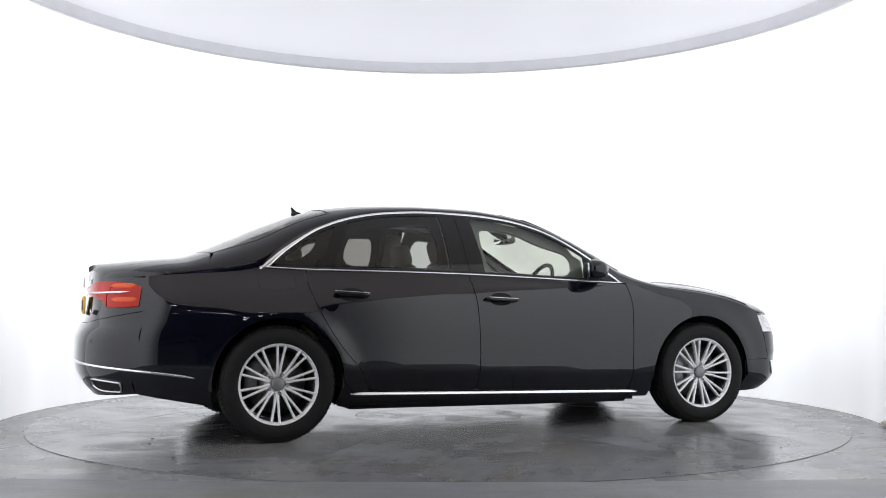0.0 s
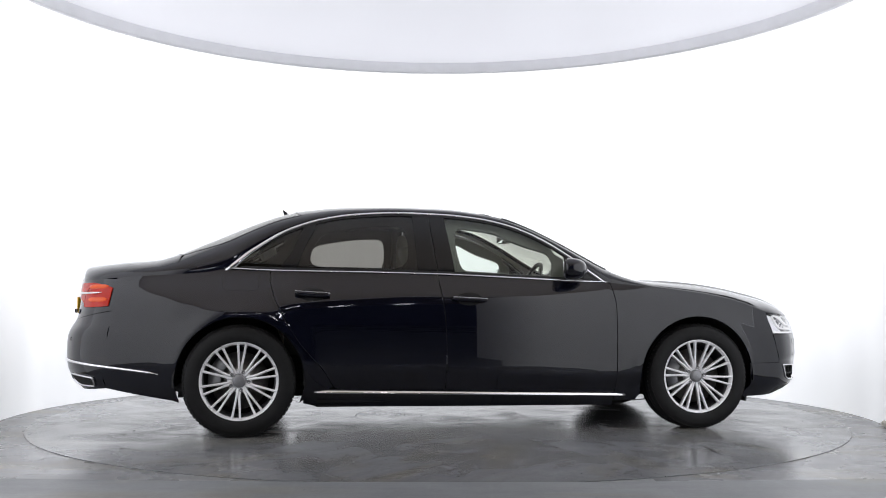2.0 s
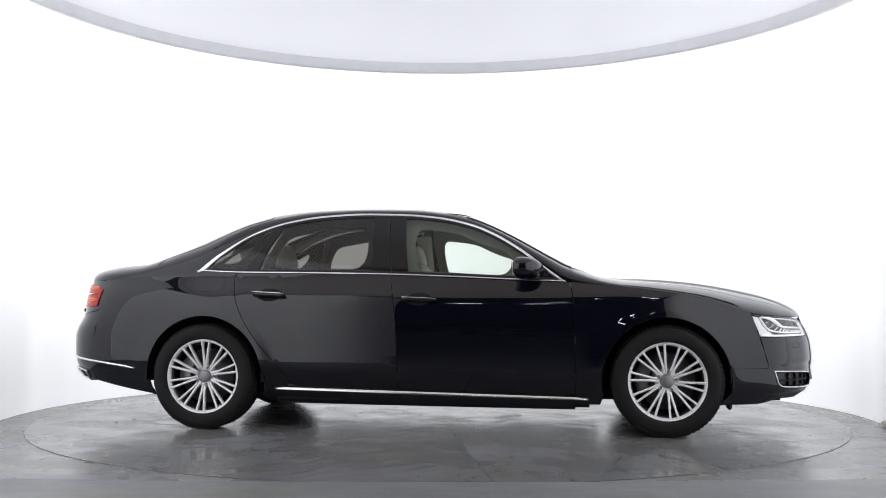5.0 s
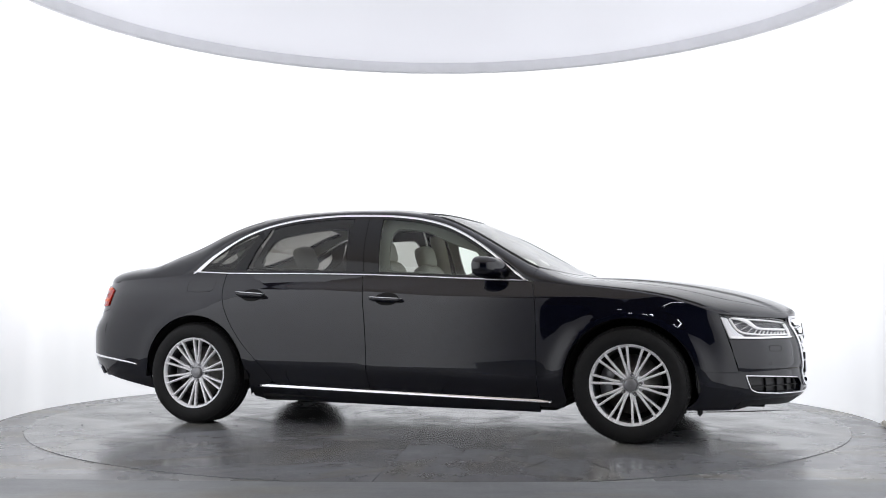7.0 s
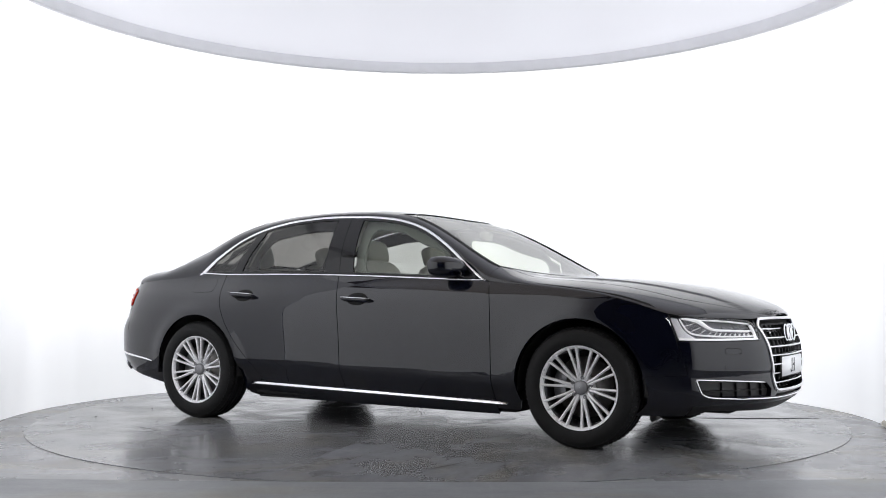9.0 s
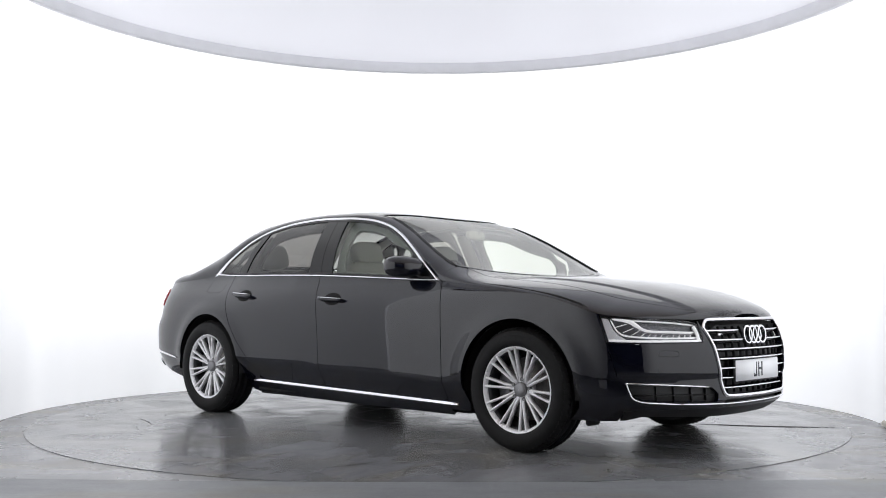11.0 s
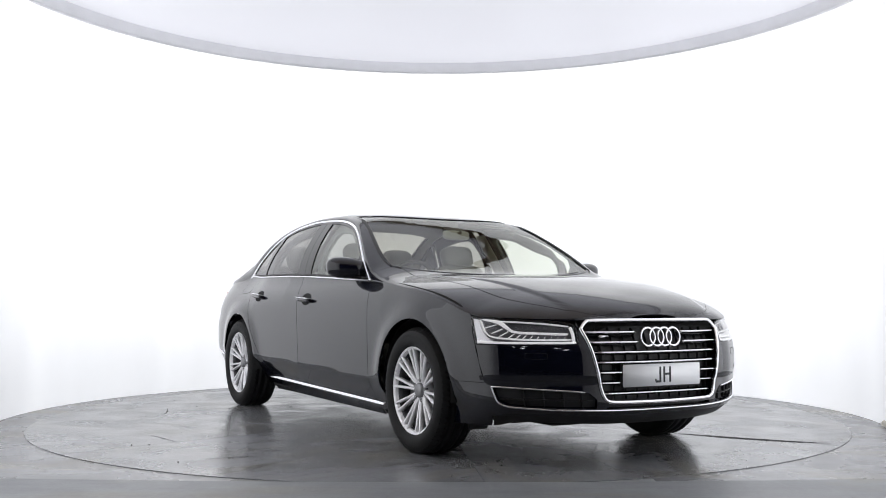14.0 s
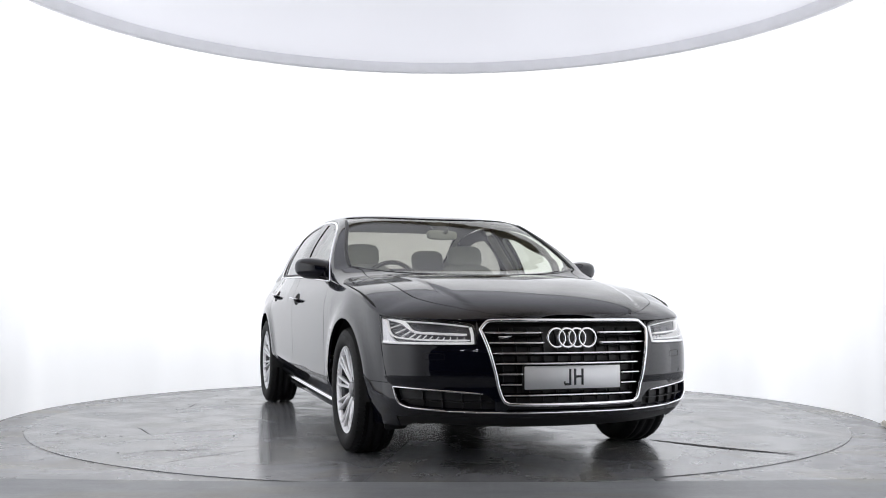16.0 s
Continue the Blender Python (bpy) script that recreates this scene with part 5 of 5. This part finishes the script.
        lathe(bm, [(0.027, -0.003), (0.033, -0.004), (0.033, 0.003), (0.027, 0.003), (0.027, -0.003)], 28, m=Matrix.Translation((-2.575, -0.075 + 0.05 * i, 0.955)) @ Matrix.Rotation(radians(90), 4, "Y"))
        part("badge_ring", bm, M_CHROME, lid, "plain chrome ring badge")


rear_end()


def mirrors():
    for s in (-1, 1):
        bm = bmesh.new()
        bmesh.ops.create_uvsphere(bm, u_segments=32, v_segments=20, radius=1.0)
        for v in bm.verts:
            x, y, z = v.co
            f = lambda q, p: math.copysign(abs(q) ** p, q)
            x, y, z = f(x, 0.8), f(y, 0.74), f(z, 0.72)
            # front bulges, back is cut flat, underside rises to the outer end
            x = x * 0.112 if x > 0 else x * 0.045
            z = z * (0.070 - 0.010 * y * -s) + (0.006 if z < 0 else 0)
            v.co = Vector((x, y * (0.168 if y * s > 0 else 0.10), z + 0.010 * (y * s)))
        bmesh.ops.transform(bm, matrix=Matrix.Translation((0.622, s * 0.898, 1.044)) @ Matrix.Rotation(radians(18 * s), 4, "Z"), verts=bm.verts)
        mir = part("door_mirror", bm, M_PAINT, car, "gloss black door mirror housing")
        bm = bmesh.new()
        prev = None
        for k in range(9):
            f = k / 8
            c = Vector((0.745 - 0.085 * f, s * (0.81 + 0.11 * f), 0.985 + 0.012 * f * f))
            r = 0.030 - 0.008 * math.sin(math.pi * f)
            ring = [bm.verts.new(c + Vector((r * 1.5 * math.cos(a), 0, r * 0.6 * math.sin(a)))) for a in np.linspace(0, 2 * math.pi, 14, endpoint=False)]
            if prev:
                for i in range(14):
                    j = (i + 1) % 14
                    bm.faces.new((prev[i], prev[j], ring[j], ring[i]))
            prev = ring
        bmesh.ops.recalc_face_normals(bm, faces=bm.faces)
        part("mirror_arm", bm, M_GLOSSY, mir)
        bm = bmesh.new()
        box(bm, 0.5765, s * 0.925, 1.048, 0.004, 0.18, 0.095, 0.0015, Matrix.Rotation(radians(18 * s), 4, "Z"))
        part("mirror_glass", bm, M_MIRROR, mir)
        bm = bmesh.new()
        prev = None
        for k in range(12):
            f = k / 11
            c = Vector((0.726 - 0.035 * f - 0.075 * f * f, s * (0.87 + 0.145 * f), 1.022 + 0.004 * f))
            ring = [bm.verts.new(c + Vector((0.004 * math.cos(a), 0, 0.0035 * math.sin(a)))) for a in np.linspace(0, 2 * math.pi, 8, endpoint=False)]
            if prev:
                for i in range(8):
                    j = (i + 1) % 8
                    bm.faces.new((prev[i], prev[j], ring[j], ring[i]))
            prev = ring
        part("mirror_indicator", bm, M_SATIN, mir)


mirrors()


def cushion(bm, cx, cy, cz, sx, sy, sz, p=0.45, m=None, seg=20):
    """A stuffed block: a sphere squared off."""
    r = bmesh.ops.create_uvsphere(bm, u_segments=seg, v_segments=seg // 2 + 2, radius=1.0)
    for v in r["verts"]:
        v.co = Vector([math.copysign(abs(q) ** p, q) * k / 2 for q, k in zip(v.co, (sx, sy, sz))])
    mt = Matrix.Translation((cx, cy, cz)) @ (m or Matrix())
    bmesh.ops.transform(bm, matrix=mt, verts=r["verts"])


def cabin():
    # front seats
    for s in (-1, 1):
        bm = bmesh.new()
        cushion(bm, 0.12, s * 0.41, 0.50, 0.56, 0.52, 0.20)
        seat = part("front_seat", bm, M_LEATHER, car, "pale grey-green leather front seat")
        bm = bmesh.new()
        tilt = Matrix.Rotation(radians(-16), 4, "Y")
        cushion(bm, -0.185, s * 0.41, 0.79, 0.17, 0.50, 0.68, 0.5, tilt)
        cushion(bm, -0.160, s * 0.41, 0.79, 0.17, 0.30, 0.56, 0.5, tilt)
        part("backrest", bm, M_LEATHER, seat)
        bm = bmesh.new()
        cushion(bm, -0.285, s * 0.41, 1.180, 0.11, 0.27, 0.17, 0.55, tilt)
        part("headrest", bm, M_LEATHER, seat)
        for q in (-0.06, 0.06):
            bm = bmesh.new()
            lathe(bm, [(0.007, 0.0), (0.007, 0.14)], 8, m=Matrix.Translation((-0.260, s * 0.41 + q, 1.04)) @ tilt)
            part("headrest_post", bm, M_CHROME, seat)
    # rear bench
    bm = bmesh.new()
    cushion(bm, -0.85, 0, 0.50, 0.55, 1.36, 0.20, 0.35)
    bench = part("rear_bench", bm, M_LEATHER, car, "pale grey-green leather rear bench")
    bm = bmesh.new()
    cushion(bm, -1.22, 0, 0.78, 0.20, 1.34, 0.62, 0.35, Matrix.Rotation(radians(-22), 4, "Y"))
    part("backrest", bm, M_LEATHER, bench)
    for y in (-0.44, 0.44):
        bm = bmesh.new()
        cushion(bm, -1.34, y, 1.185, 0.11, 0.28, 0.20, 0.55, Matrix.Rotation(radians(-20), 4, "Y"))
        part("headrest", bm, M_LEATHER, bench)
    # parcel shelf
    bm = bmesh.new()
    box(bm, -1.62, 0, 1.00, 0.55, 1.25, 0.03, 0.01)
    part("parcel_shelf", bm, M_DASH, car)
    # dash, hood over dials, steering wheel
    bm = bmesh.new()
    prev = None
    prof = [(1.04, 0.955), (0.90, 0.972), (0.74, 0.965), (0.64, 0.94), (0.58, 0.88), (0.57, 0.72), (0.62, 0.60), (1.0, 0.58)]
    for y in np.linspace(-0.72, 0.72, 17):
        ring = [bm.verts.new((x - 0.10 * abs(y) ** 2, y, z - 0.03 * abs(y) ** 2)) for x, z in prof]
        if prev:
            for i in range(len(prof)):
                j = (i + 1) % len(prof)
                bm.faces.new((prev[i], ring[i], ring[j], prev[j]))
        prev = ring
    bmesh.ops.recalc_face_normals(bm, faces=bm.faces)
    dash = part("dashboard", bm, M_DASH, car, "dark dashboard")
    bm = bmesh.new()
    cushion(bm, 0.66, -0.38, 0.965, 0.24, 0.40, 0.10, 0.6)
    part("dial_hood", bm, M_DASH, dash)
    mt = Matrix.Translation((0.47, -0.40, 0.935)) @ Matrix.Rotation(radians(-65), 4, "Y")
    bm = bmesh.new()
    rings = []
    for j in range(48):
        a = 2 * math.pi * j / 48
        rings.append([bm.verts.new(mt @ Vector(((0.182 + 0.015 * math.cos(b)) * math.cos(a), (0.182 + 0.015 * math.cos(b)) * math.sin(a), 0.015 * math.sin(b)))) for b in np.linspace(0, 2 * math.pi, 10, endpoint=False)])
    for j in range(48):
        for q in range(10):
            bm.faces.new((rings[j][q], rings[j][(q + 1) % 10], rings[(j + 1) % 48][(q + 1) % 10], rings[(j + 1) % 48][q]))
    wheel = part("steering_wheel", bm, M_DASH, car, "dark leather steering wheel")
    bm = bmesh.new()
    cushion(bm, 0, 0, -0.02, 0.15, 0.16, 0.06, 0.6)
    for a in (90, 270, 180):
        box(bm, 0.11 * math.cos(radians(a)), 0.11 * math.sin(radians(a)), -0.01, 0.15, 0.035, 0.018, 0.005, Matrix.Rotation(radians(a), 4, "Z"))
    bmesh.ops.transform(bm, matrix=mt, verts=bm.verts)
    part("wheel_boss", bm, M_DASH, wheel)
    # inside mirror with its stem and sensor pod
    bm = bmesh.new()
    cushion(bm, 0.40, 0.0, 1.300, 0.035, 0.24, 0.066, 0.5, Matrix.Rotation(radians(12), 4, "Z"))
    im = part("inside_mirror", bm, M_LEATHER, car, "grey inside mirror")
    bm = bmesh.new()
    box(bm, 0.380, 0.0, 1.300, 0.004, 0.215, 0.048, 0.001, Matrix.Rotation(radians(12), 4, "Z"))
    part("mirror_glass", bm, M_MIRROR, im)
    bm = bmesh.new()
    cushion(bm, 0.345, 0, 1.345, 0.16, 0.13, 0.045, 0.7, Matrix.Rotation(radians(28), 4, "Y"))
    part("sensor_pod", bm, M_DASH, im)
    # inner door skins
    for s in (-1, 1):
        bm = bmesh.new()
        box(bm, 0.30, s * 0.80, 0.72, 1.10, 0.05, 0.46, 0.02)
        part("door_lining", bm, M_DASH, car)
        bm = bmesh.new()
        box(bm, -0.75, s * 0.79, 0.74, 0.95, 0.05, 0.48, 0.02)
        part("door_lining", bm, M_DASH, car)
        # B pillar trim inside
        bm = bmesh.new()
        box(bm, -0.27, s * 0.735, 1.17, 0.12, 0.03, 0.44, 0.012, Matrix.Rotation(radians(33 * s), 4, "X"))
        part("pillar_lining", bm, M_HEADLINER, car)


cabin()


def motions():
    rows, spin = [], []
    for k in range(33):
        t = k * 0.5
        spin.append((t, pose(0, 0, 0, 0, 0, heading(t))))
        rows.append((t, pose(0, 0, 0, 0, 0, heading(t)) @ pose(0.080, -0.135, 0)))
    walk(table, spin)
    walk(car, rows)


motions()
